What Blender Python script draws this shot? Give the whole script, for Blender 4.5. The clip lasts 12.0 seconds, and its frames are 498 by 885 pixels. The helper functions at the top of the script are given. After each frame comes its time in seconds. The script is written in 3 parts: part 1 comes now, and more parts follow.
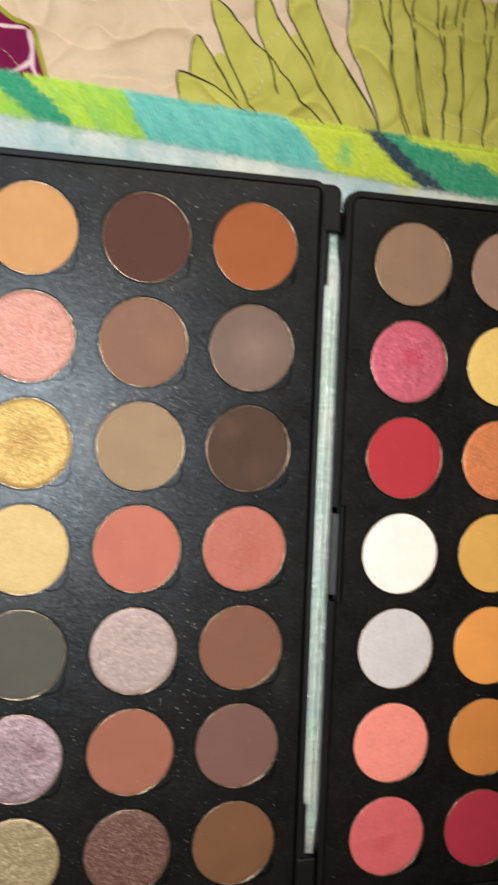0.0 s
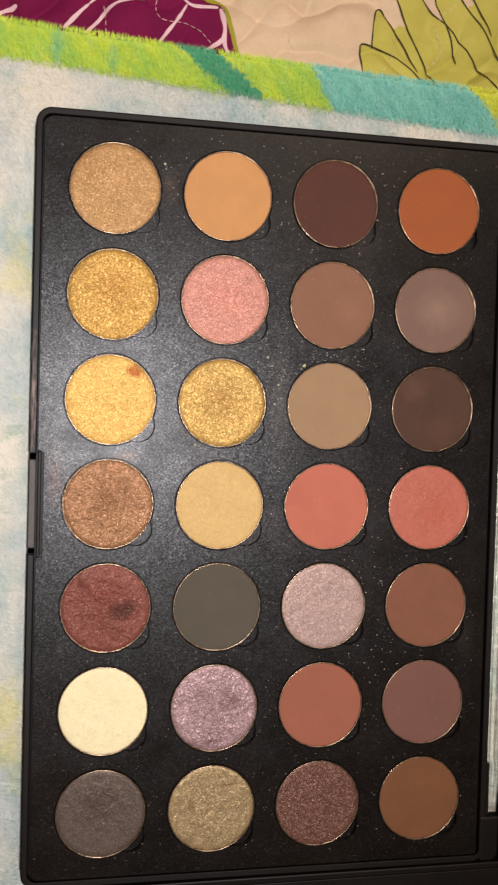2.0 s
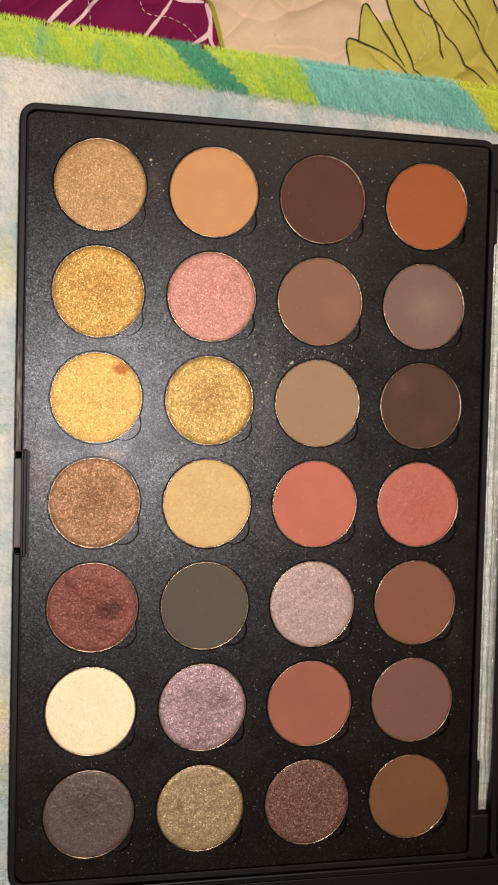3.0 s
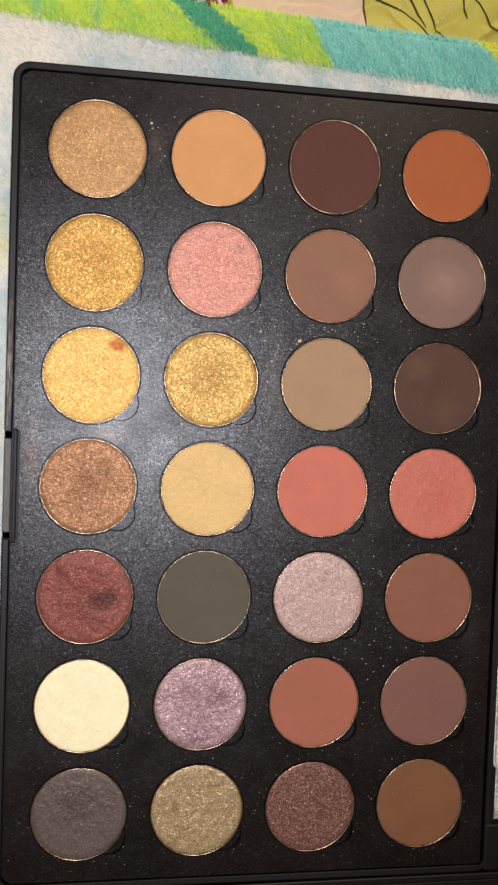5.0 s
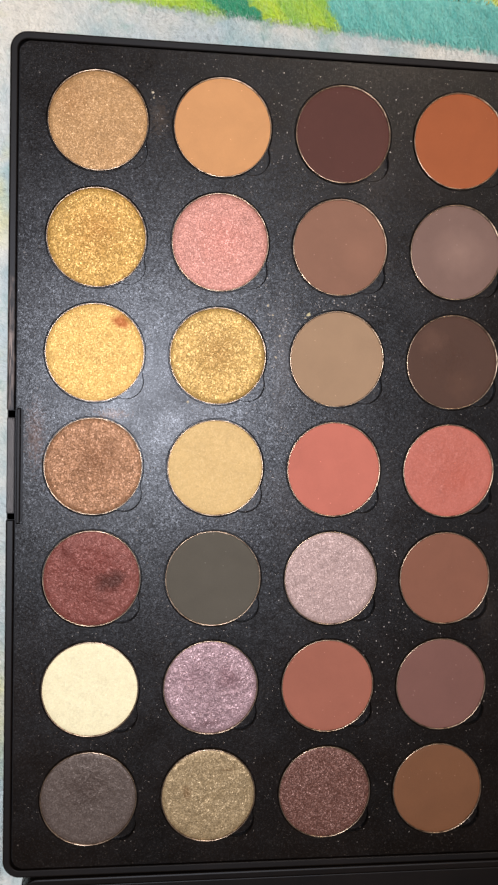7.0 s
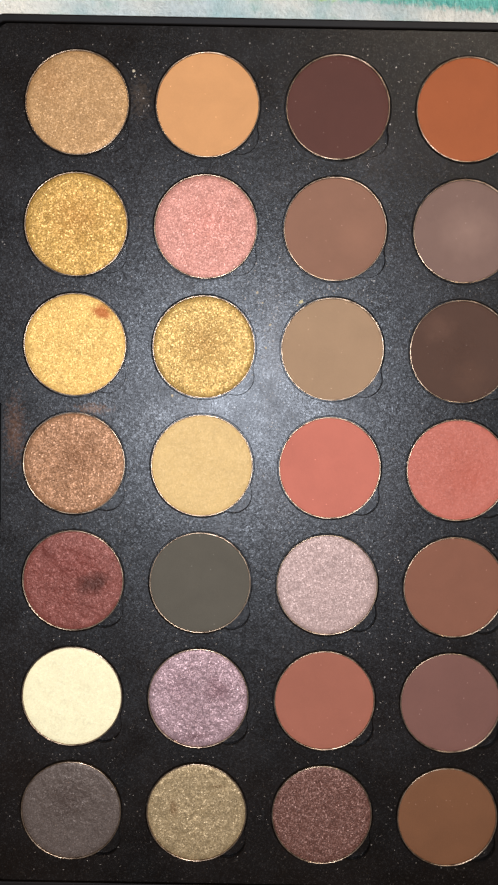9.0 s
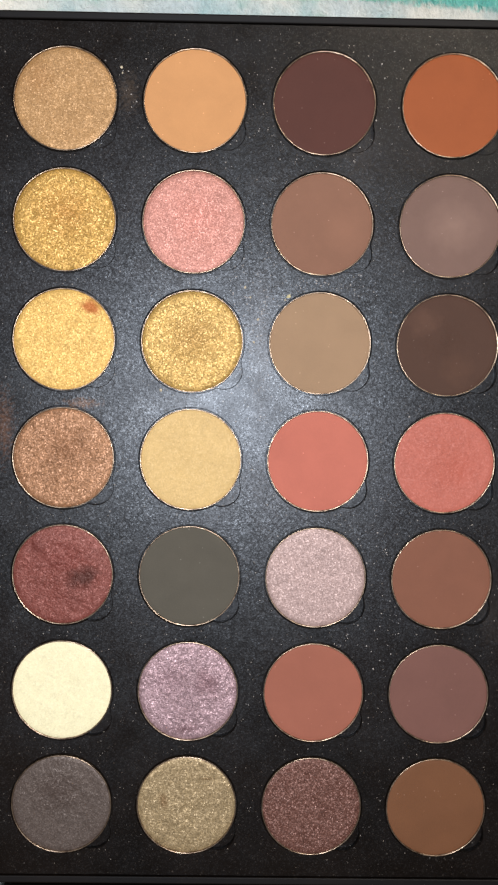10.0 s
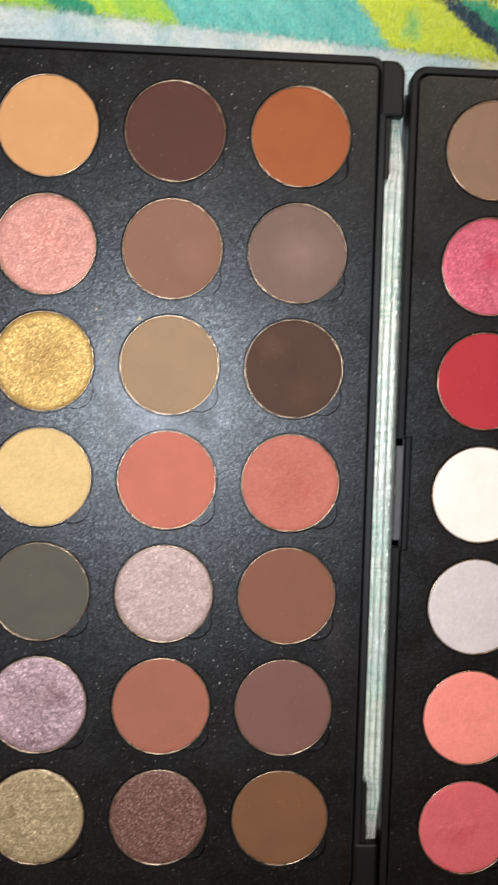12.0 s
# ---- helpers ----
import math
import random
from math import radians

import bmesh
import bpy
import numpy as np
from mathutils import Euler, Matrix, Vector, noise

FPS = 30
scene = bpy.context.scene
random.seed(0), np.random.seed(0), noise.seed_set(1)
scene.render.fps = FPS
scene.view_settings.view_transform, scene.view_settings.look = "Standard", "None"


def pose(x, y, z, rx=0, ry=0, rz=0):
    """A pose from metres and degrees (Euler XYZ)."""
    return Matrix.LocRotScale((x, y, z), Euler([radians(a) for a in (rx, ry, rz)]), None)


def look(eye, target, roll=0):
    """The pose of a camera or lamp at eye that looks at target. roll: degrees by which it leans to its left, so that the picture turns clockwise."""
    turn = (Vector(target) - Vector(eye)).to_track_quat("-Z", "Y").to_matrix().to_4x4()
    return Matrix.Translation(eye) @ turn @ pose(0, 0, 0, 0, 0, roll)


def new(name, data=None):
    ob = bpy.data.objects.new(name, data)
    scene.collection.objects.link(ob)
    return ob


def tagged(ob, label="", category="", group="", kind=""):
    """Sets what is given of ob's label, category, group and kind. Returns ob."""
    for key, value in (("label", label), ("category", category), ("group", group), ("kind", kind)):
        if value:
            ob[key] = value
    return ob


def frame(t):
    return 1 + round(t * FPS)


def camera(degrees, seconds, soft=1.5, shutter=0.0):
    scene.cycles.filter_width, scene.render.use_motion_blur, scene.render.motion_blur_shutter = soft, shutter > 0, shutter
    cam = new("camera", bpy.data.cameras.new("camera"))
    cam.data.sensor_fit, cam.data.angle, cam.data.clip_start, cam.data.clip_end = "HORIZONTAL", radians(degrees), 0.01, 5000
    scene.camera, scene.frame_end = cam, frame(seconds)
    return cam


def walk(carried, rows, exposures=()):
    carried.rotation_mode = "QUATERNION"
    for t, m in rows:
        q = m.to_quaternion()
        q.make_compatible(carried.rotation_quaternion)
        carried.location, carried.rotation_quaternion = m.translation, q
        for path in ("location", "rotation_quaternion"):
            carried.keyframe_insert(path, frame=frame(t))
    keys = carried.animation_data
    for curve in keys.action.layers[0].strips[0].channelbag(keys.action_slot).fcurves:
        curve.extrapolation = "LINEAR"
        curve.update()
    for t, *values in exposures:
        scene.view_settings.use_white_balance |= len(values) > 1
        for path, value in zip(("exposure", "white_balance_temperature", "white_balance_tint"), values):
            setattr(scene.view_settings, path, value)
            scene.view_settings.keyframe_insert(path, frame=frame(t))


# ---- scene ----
# ---- camera ----
cam = camera(29.0, 12.0, soft=2.35, shutter=0.5)
ROWS = [
    (0.0, -0.02968, 0.04407, 0.27778, -3.0, -15.73, 2.23),
    (0.5, -0.0577, 0.05229, 0.27547, -2.34, -15.4, 2.18),
    (1.0, -0.06352, 0.03769, 0.27071, -1.51, -11.9, 0.59),
    (1.5, -0.06323, 0.02722, 0.27237, -1.96, -9.97, 0.98),
    (2.0, -0.06217, 0.0274, 0.27933, -2.07, -10.92, 1.67),
    (2.5, -0.05931, 0.02928, 0.27886, -2.38, -11.41, 1.54),
    (3.0, -0.0594, 0.02796, 0.2781, -2.27, -11.17, 1.43),
    (5.0, -0.04888, 0.02444, 0.26355, -2.75, -9.32, 2.09),
    (5.5, -0.04164, 0.02378, 0.25715, -3.79, -9.35, 3.22),
    (6.0, -0.03794, 0.02338, 0.25396, -3.75, -8.51, 3.0),
    (6.5, -0.03352, 0.02261, 0.2563, -3.63, -7.41, 1.81),
    (7.0, -0.04088, 0.02172, 0.25809, -3.41, -7.33, 1.38),
    (9.0, -0.0046, 0.01911, 0.24472, -3.04, 0.01, 1.06),
    (9.5, -0.0049, 0.01842, 0.24748, -2.92, -0.58, 1.04),
    (10.0, -0.00471, 0.01705, 0.2464, -2.91, -0.72, 0.89),
    (10.5, 0.00109, 0.01791, 0.24885, -2.96, -1.11, 1.07),
    (11.0, 0.01023, 0.01851, 0.24907, -3.18, -1.47, 1.53),
    (11.5, 0.01606, 0.01892, 0.25069, -3.52, -1.9, 1.73),
    (12.0, 0.02342, 0.02252, 0.25293, -2.82, -3.14, 1.69),
]
EXPOSURES = [(0.0, 0.37, 6250, 6), (0.5, 0.36, 6250, 2), (1.0, 0.38, 5900, -1), (1.5, 0.10, 6850, 18), (3.0, 0.07, 7400, 22), (5.0, 0.14, 6800, 20), (6.5, 0.18, 6400, 19), (9.5, 0.26, 6250, 14), (11.0, 0.3, 6100, 12), (12.0, 0.36, 6200, 11)]
walk(cam, [(t, pose(x, y, z, rx, ry, rz)) for t, x, y, z, rx, ry, rz in ROWS], EXPOSURES)

# ---- light: a small hard lamp held over the palettes, and an added dim warm fill lamp ----
world = bpy.data.worlds.new("world")
scene.world = world
world.use_nodes = True
world.node_tree.nodes["Background"].inputs["Color"].default_value = (0.9, 0.8, 0.65, 1)
world.node_tree.nodes["Background"].inputs["Strength"].default_value = 0.05


def lamp(name, kind, place, target, power, colour, size):
    data = bpy.data.lights.new(name, kind)
    data.energy, data.color = power, colour
    if kind == "AREA":
        data.size = size
    else:
        data.shadow_soft_size = size
    ob = new(name, data)
    ob.matrix_world = look(place, target)
    return ob


torch = lamp("torch_light", "SPOT", (-0.014, 0.016, 0.80), (-0.034, 0.026, 0), 25.0, (1.0, 0.96, 0.91), 0.016)
torch.data.spot_size, torch.data.spot_blend = radians(42), 1.0
# warm fill with no visible source, added to keep the gaps from going black
lamp("fill_light", "AREA", (0.5, 0.9, 1.75), (0.2, 0.2, 0), 9.0, (1.0, 0.76, 0.5), 0.35)

MM = 0.001


# ---- materials ----
def lin(r, g, b):
    """Linear colour of 0-255 values."""
    out = []
    for c in (r, g, b):
        c /= 255
        out.append(c / 12.92 if c <= 0.04045 else ((c + 0.055) / 1.055) ** 2.4)
    return (*out, 1.0)


class Mat:
    """A small node builder round one Principled shader."""

    def __init__(self, name, rough=0.5, metal=0.0, spec=0.5):
        self.m = bpy.data.materials.new(name)
        self.m.use_nodes = True
        self.t = self.m.node_tree
        self.b = self.t.nodes["Principled BSDF"]
        self.b.inputs["Roughness"].default_value = rough
        self.b.inputs["Metallic"].default_value = metal
        self.b.inputs["Specular IOR Level"].default_value = spec
        self.co = self.t.nodes.new("ShaderNodeTexCoord").outputs["Object"]

    def put(self, socket, value):
        if isinstance(value, bpy.types.NodeSocket):
            self.t.links.new(value, socket)
        else:
            socket.default_value = value

    def shader(self, **values):
        for key, value in values.items():
            self.put(self.b.inputs[key.replace("_", " ")], value)

    def noise(self, scale, detail=3.0, rough=0.55, co=None, warp=0.0):
        n = self.t.nodes.new("ShaderNodeTexNoise")
        n.inputs["Scale"].default_value, n.inputs["Detail"].default_value = scale, detail
        n.inputs["Roughness"].default_value, n.inputs["Distortion"].default_value = rough, warp
        self.t.links.new(co or self.co, n.inputs["Vector"])
        return n.outputs["Fac"]

    def cells(self, scale, out="Distance", co=None, chance=1.0):
        n = self.t.nodes.new("ShaderNodeTexVoronoi")
        n.inputs["Scale"].default_value, n.inputs["Randomness"].default_value = scale, chance
        self.t.links.new(co or self.co, n.inputs["Vector"])
        return n.outputs[out]

    def moved(self, place=(0, 0, 0), scale=(1, 1, 1), turn=0.0):
        n = self.t.nodes.new("ShaderNodeMapping")
        n.vector_type = "TEXTURE"
        n.inputs["Location"].default_value, n.inputs["Scale"].default_value = place, scale
        n.inputs["Rotation"].default_value = (0, 0, turn)
        self.t.links.new(self.co, n.inputs["Vector"])
        return n.outputs["Vector"]

    def ramp(self, value, stops, how="LINEAR"):
        n = self.t.nodes.new("ShaderNodeValToRGB")
        r = n.color_ramp
        r.interpolation = how
        r.elements.remove(r.elements[1])
        for i, (at, c) in enumerate(stops):
            e = r.elements[0] if i == 0 else r.elements.new(at)
            e.position, e.color = at, c
        self.put(n.inputs["Fac"], value)
        return n.outputs["Color"]

    def span(self, value, a, b, to0=0.0, to1=1.0):
        n = self.t.nodes.new("ShaderNodeMapRange")
        for i, v in enumerate((value, a, b, to0, to1)):
            self.put(n.inputs[i], v)
        return n.outputs["Result"]

    def maths(self, how, a, b=0.0):
        n = self.t.nodes.new("ShaderNodeMath")
        n.operation = how
        self.put(n.inputs[0], a)
        self.put(n.inputs[1], b)
        return n.outputs[0]

    def mix(self, fac, a, b, how="MIX"):
        n = self.t.nodes.new("ShaderNodeMix")
        n.data_type, n.blend_type = "RGBA", how
        self.put(n.inputs[0], fac)
        self.put(n.inputs[6], a)
        self.put(n.inputs[7], b)
        return n.outputs[2]

    def spot(self, x, y, rx, ry, turn=0.0, edge=0.5, ragged=0.35, grain=900):
        """1 inside a ragged ellipse (metres, in the object's own place), 0 outside."""
        co = self.moved((x, y, 0), (rx, ry, 1), turn)
        n = self.t.nodes.new("ShaderNodeVectorMath")
        n.operation = "LENGTH"
        flat = self.t.nodes.new("ShaderNodeVectorMath")
        flat.operation = "MULTIPLY"
        flat.inputs[1].default_value = (1, 1, 0)
        self.t.links.new(co, flat.inputs[0])
        self.t.links.new(flat.outputs[0], n.inputs[0])
        d = self.maths("ADD", n.outputs["Value"], self.span(self.noise(grain, 4), 0.3, 0.7, -ragged, ragged))
        return self.span(d, 1.0, 1.0 - edge)

    def flakes(self, colour, tilt):
        """A normal leaned at random from flake to flake; colour: a random colour for each flake."""
        geo = self.t.nodes.new("ShaderNodeNewGeometry").outputs["Normal"]
        lean = self.t.nodes.new("ShaderNodeVectorMath")
        lean.operation = "MULTIPLY_ADD"
        self.t.links.new(colour, lean.inputs[0])
        lean.inputs[1].default_value, lean.inputs[2].default_value = (tilt, tilt, 0), (-tilt / 2, -tilt / 2, 0)
        total = self.t.nodes.new("ShaderNodeVectorMath")
        self.t.links.new(geo, total.inputs[0])
        self.t.links.new(lean.outputs[0], total.inputs[1])
        unit = self.t.nodes.new("ShaderNodeVectorMath")
        unit.operation = "NORMALIZE"
        self.t.links.new(total.outputs[0], unit.inputs[0])
        self.t.links.new(unit.outputs[0], self.b.inputs["Normal"])
        return unit.outputs[0]

    def bump(self, height, strength, depth, base=None):
        n = self.t.nodes.new("ShaderNodeBump")
        n.inputs["Strength"].default_value, n.inputs["Distance"].default_value = strength, depth
        self.t.links.new(height, n.inputs["Height"])
        if base is not None:
            self.t.links.new(base, n.inputs["Normal"])
        self.t.links.new(n.outputs["Normal"], self.b.inputs["Normal"])
        return n.outputs["Normal"]


# finish: roughness, metal, cloud contrast, patch contrast, flakes to the metre, flake tilt, pale flakes, dark flakes
FINISH = {
    "matte": (0.75, 0.0, 0.4, 0.0, 0, 0, 0, 0),
    "satin": (0.55, 0.05, 0.4, 0.2, 3000, 0.16, 0.12, 0.1),
    "pearl": (0.45, 0.22, 0.7, 0.35, 3700, 0.24, 0.35, 0.35),
    "shimmer": (0.42, 0.3, 0.8, 0.65, 3500, 0.34, 0.45, 0.62),
    "glitter": (0.42, 0.25, 0.6, 0.6, 4000, 0.4, 0.75, 0.8),
}


def powder_material(name, rgb, kind, stains=(), seed=0, pebbles=()):
    """Pressed powder. kind: matte, satin, pearl, shimmer (metal flakes) or glitter (dark with bright flakes).
    pebbles: worn places (x, y, rx, ry, depth) in millimetres, where the pressed face has broken into small lumps."""
    rough, metal, cloudy, patchy, count, lean, paler, deeper = FINISH[kind]
    base = lin(*rgb)
    grey, dim = 0.3 * base[0] + 0.55 * base[1] + 0.15 * base[2], 0.86 if kind in ("shimmer", "pearl") else 0.98
    base = tuple(dim * (c * 0.9 + grey * 0.1) for c in base[:3]) + (1,)
    dark, light = tuple(c * 0.72 for c in base[:3]) + (1,), tuple(min(1, c * 1.16) for c in base[:3]) + (1,)
    m = Mat(name, rough, metal, 0.3)
    co = m.moved((0.1 * seed, 0.07 * seed, 0.03 * seed))
    cloud = m.noise(170 if kind != "matte" else 110, 4, 0.6, co, 0.4)
    grain = m.noise(3600, 3, 0.75, co)
    col = m.mix(m.span(cloud, 0.3, 0.7, 0.0, cloudy), base, dark)
    col = m.mix(m.span(grain, 0.45, 0.75, 0, 0.55 if kind != "matte" else 0.25), col, light)
    if kind != "matte":
        patch = m.noise(750, 4, 0.7, co)
        col = m.mix(m.span(patch, 0.5, 0.72, 0, patchy), col, tuple(c * 0.45 for c in base[:3]) + (1,))
    # broad wear and patches of other tone lie under the flakes, sharp smears over them
    stain_masks = []
    for x, y, rx, ry, turn, rgb2, amount in stains:
        mask = m.spot(x * MM, y * MM, rx * MM, ry * MM, turn, 0.65 if rx < 5.5 else 0.98, 0.3 if rx < 5.5 else 0.14, 320)
        mask = m.maths("MULTIPLY", mask, amount)
        if rx < 5.5:
            stain_masks.append((mask, rgb2))
        else:
            col = m.mix(mask, col, lin(*rgb2))
    n = None
    if count:
        flake = m.cells(count, "Color", co)
        part_ = m.t.nodes.new("ShaderNodeSeparateColor")
        m.t.links.new(flake, part_.inputs[0])
        pale = tuple(min(1, c * (1.5 if kind != "glitter" else 2.0) + 0.1) for c in base[:3]) + (1,)
        col = m.mix(m.maths("MULTIPLY", m.span(part_.outputs[2], 0.7, 0.97), paler), col, pale)
        col = m.mix(m.maths("MULTIPLY", m.span(part_.outputs[2], 0.38, 0.05), deeper), col, tuple(c * 0.42 for c in base[:3]) + (1,))
        m.shader(Roughness=m.span(part_.outputs[2], 0, 1, rough + 0.15, rough - 0.08))
        n = m.flakes(flake, lean)
    else:
        fleck = m.cells(420, "Distance", co)
        col = m.mix(m.span(fleck, 0.075, 0.045, 0, 0.6), col, tuple(min(1, c * 1.6 + 0.1) for c in base[:3]) + (1,))
    for mask, rgb2 in stain_masks:
        col = m.mix(mask, col, lin(*rgb2))
    m.shader(Base_Color=col)
    n = m.bump(cloud, 0.3, 0.35 * MM, n)
    for x, y, rx, ry, depth in pebbles:
        lumps = m.maths("MULTIPLY", m.noise(620, 3, 0.6, co, 0.6), m.spot(x * MM, y * MM, rx * MM, ry * MM, 0, 0.8, 0.35, 260))
        n = m.bump(lumps, 1.0, depth * MM, n)
    m.bump(grain, 0.5, 0.1 * MM, n)
    return m.m


def plastic_material(name, dust, smears=False, spec=0.25, rough=0.36, streaked=False):
    """Black satin-moulded plastic; dust adds fallen powder in patches and specks, and a faint painted sparkle."""
    m = Mat(name, rough, 0.0, spec)
    base = lin(13, 10, 8)
    wide, fine = m.noise(40, 4), m.noise(3000, 2, 0.7)
    col = m.mix(m.span(wide, 0.35, 0.7), base, lin(21, 16, 13))
    if dust:
        haze = m.maths("MULTIPLY", m.span(m.noise(55, 5, 0.65), 0.5, 0.8), m.span(m.noise(1500, 3, 0.7), 0.42, 0.7))
        middle = m.spot(-0.004, 0.014, 0.062, 0.085, 0, 0.8, 0.25, 60)
        col = m.mix(m.maths("MULTIPLY", m.maths("MULTIPLY", haze, middle), 0.3), col, lin(150, 138, 128))
        speck = m.cells(520, "Distance")
        tint = m.cells(520, "Color")
        sep = m.t.nodes.new("ShaderNodeSeparateColor")
        m.t.links.new(tint, sep.inputs[0])
        some = m.maths("MULTIPLY", m.span(speck, 0.13, 0.06), m.span(sep.outputs[0], 0.6, 0.75))
        some = m.maths("MULTIPLY", some, m.span(m.maths("POWER", sep.outputs[1], 2.5), 0, 1, 0.02, 0.8))
        some = m.maths("MULTIPLY", some, m.span(middle, 0, 1, 0.45, 1))
        col = m.mix(some, col, m.mix(sep.outputs[2], lin(215, 212, 208), lin(160, 152, 144)))
        tiny = m.cells(1250, "Distance")
        # fine sparkle of the plastic, put into the colour as faint pale cells
        sparkle = m.t.nodes.new("ShaderNodeSeparateColor")
        m.t.links.new(m.cells(4600, "Color"), sparkle.inputs[0])
        col = m.mix(m.maths("MULTIPLY", m.span(sparkle.outputs[0], 0.84, 0.98), m.span(sparkle.outputs[1], 0, 1, 0.0, 0.07)), col, lin(150, 150, 150))
        m.shader(Specular_IOR_Level=m.span(sparkle.outputs[2], 0.86, 1.0, spec * 0.85, spec * 2.0))
        pick = m.span(m.noise(260, 3, 0.6), 0.45, 0.7)
        col = m.mix(m.maths("MULTIPLY", m.maths("MULTIPLY", m.span(tiny, 0.18, 0.08), pick), 0.2), col, lin(190, 180, 170))
        for x, y, rx, ry, rgb, amount in () if not smears else ((-64, 8, 3.0, 10, (150, 100, 60), 0.22), (-44, 14, 5, 1.6, (170, 120, 70), 0.3), (1, 30, 4, 22, (165, 160, 158), 0.08), (25, 78, 6, 12, (130, 115, 105), 0.05), (62, -40, 4, 9, (120, 108, 95), 0.05), (-33, 92, 3, 6, (160, 140, 120), 0.1)):
            col = m.mix(m.maths("MULTIPLY", m.spot(x * MM, y * MM, rx * MM, ry * MM, 0, 1.0, 0.6, 1200), amount), col, lin(*rgb))
        m.shader(Roughness=m.span(m.noise(90, 4), 0.3, 0.7, 0.27, 0.36))
    m.shader(Base_Color=col)
    m.shader(Specular_Tint=(0.76, 0.87, 1.0, 1))
    n = m.flakes(m.cells(2900, "Color"), 0.07) if dust else None
    n = m.bump(fine, 0.2, 0.03 * MM, n)
    if dust:
        m.bump(m.cells(3600, "Distance"), 0.25, 0.035 * MM, n)
    elif streaked:
        # pale streaks along the left rim; worn is only their mask
        streak = m.noise(1.0, 3, 0.6, m.moved((0, 0, 0), (0.0003, 0.005, 0.01)))
        worn = m.maths("MULTIPLY", m.spot(-0.0706, 0.030, 0.0013, 0.020, 0, 1.0, 0.3, 200), m.span(streak, 0.4, 0.65))
        m.shader(Base_Color=m.mix(m.maths("MULTIPLY", worn, 0.65), col, lin(190, 172, 162)))
    return m.m


def tin_material():
    m = Mat("tin_plate", 0.3, 0.9)
    m.shader(Base_Color=m.mix(m.span(m.noise(600, 3), 0.3, 0.7), lin(170, 154, 136), lin(96, 82, 70)))
    m.bump(m.noise(1500, 2), 0.2, 0.05 * MM)
    return m.m


def clear_material():
    m = Mat("clear_acrylic", 0.22, 0.0)
    streak = m.noise(1.0, 3, 0.6, m.moved((0, 0, 0), (0.004, 0.0012, 0.004)))
    m.shader(Base_Color=m.mix(m.span(streak, 0.35, 0.65), m.mix(m.span(m.noise(35, 3), 0.35, 0.65), lin(230, 230, 226), lin(206, 218, 213)), m.mix(m.span(m.noise(60, 3), 0.4, 0.62), lin(184, 191, 187), lin(152, 186, 179))), Transmission_Weight=0.72, IOR=1.45)
    m.bump(streak, 0.35, 0.2 * MM)
    return m.m


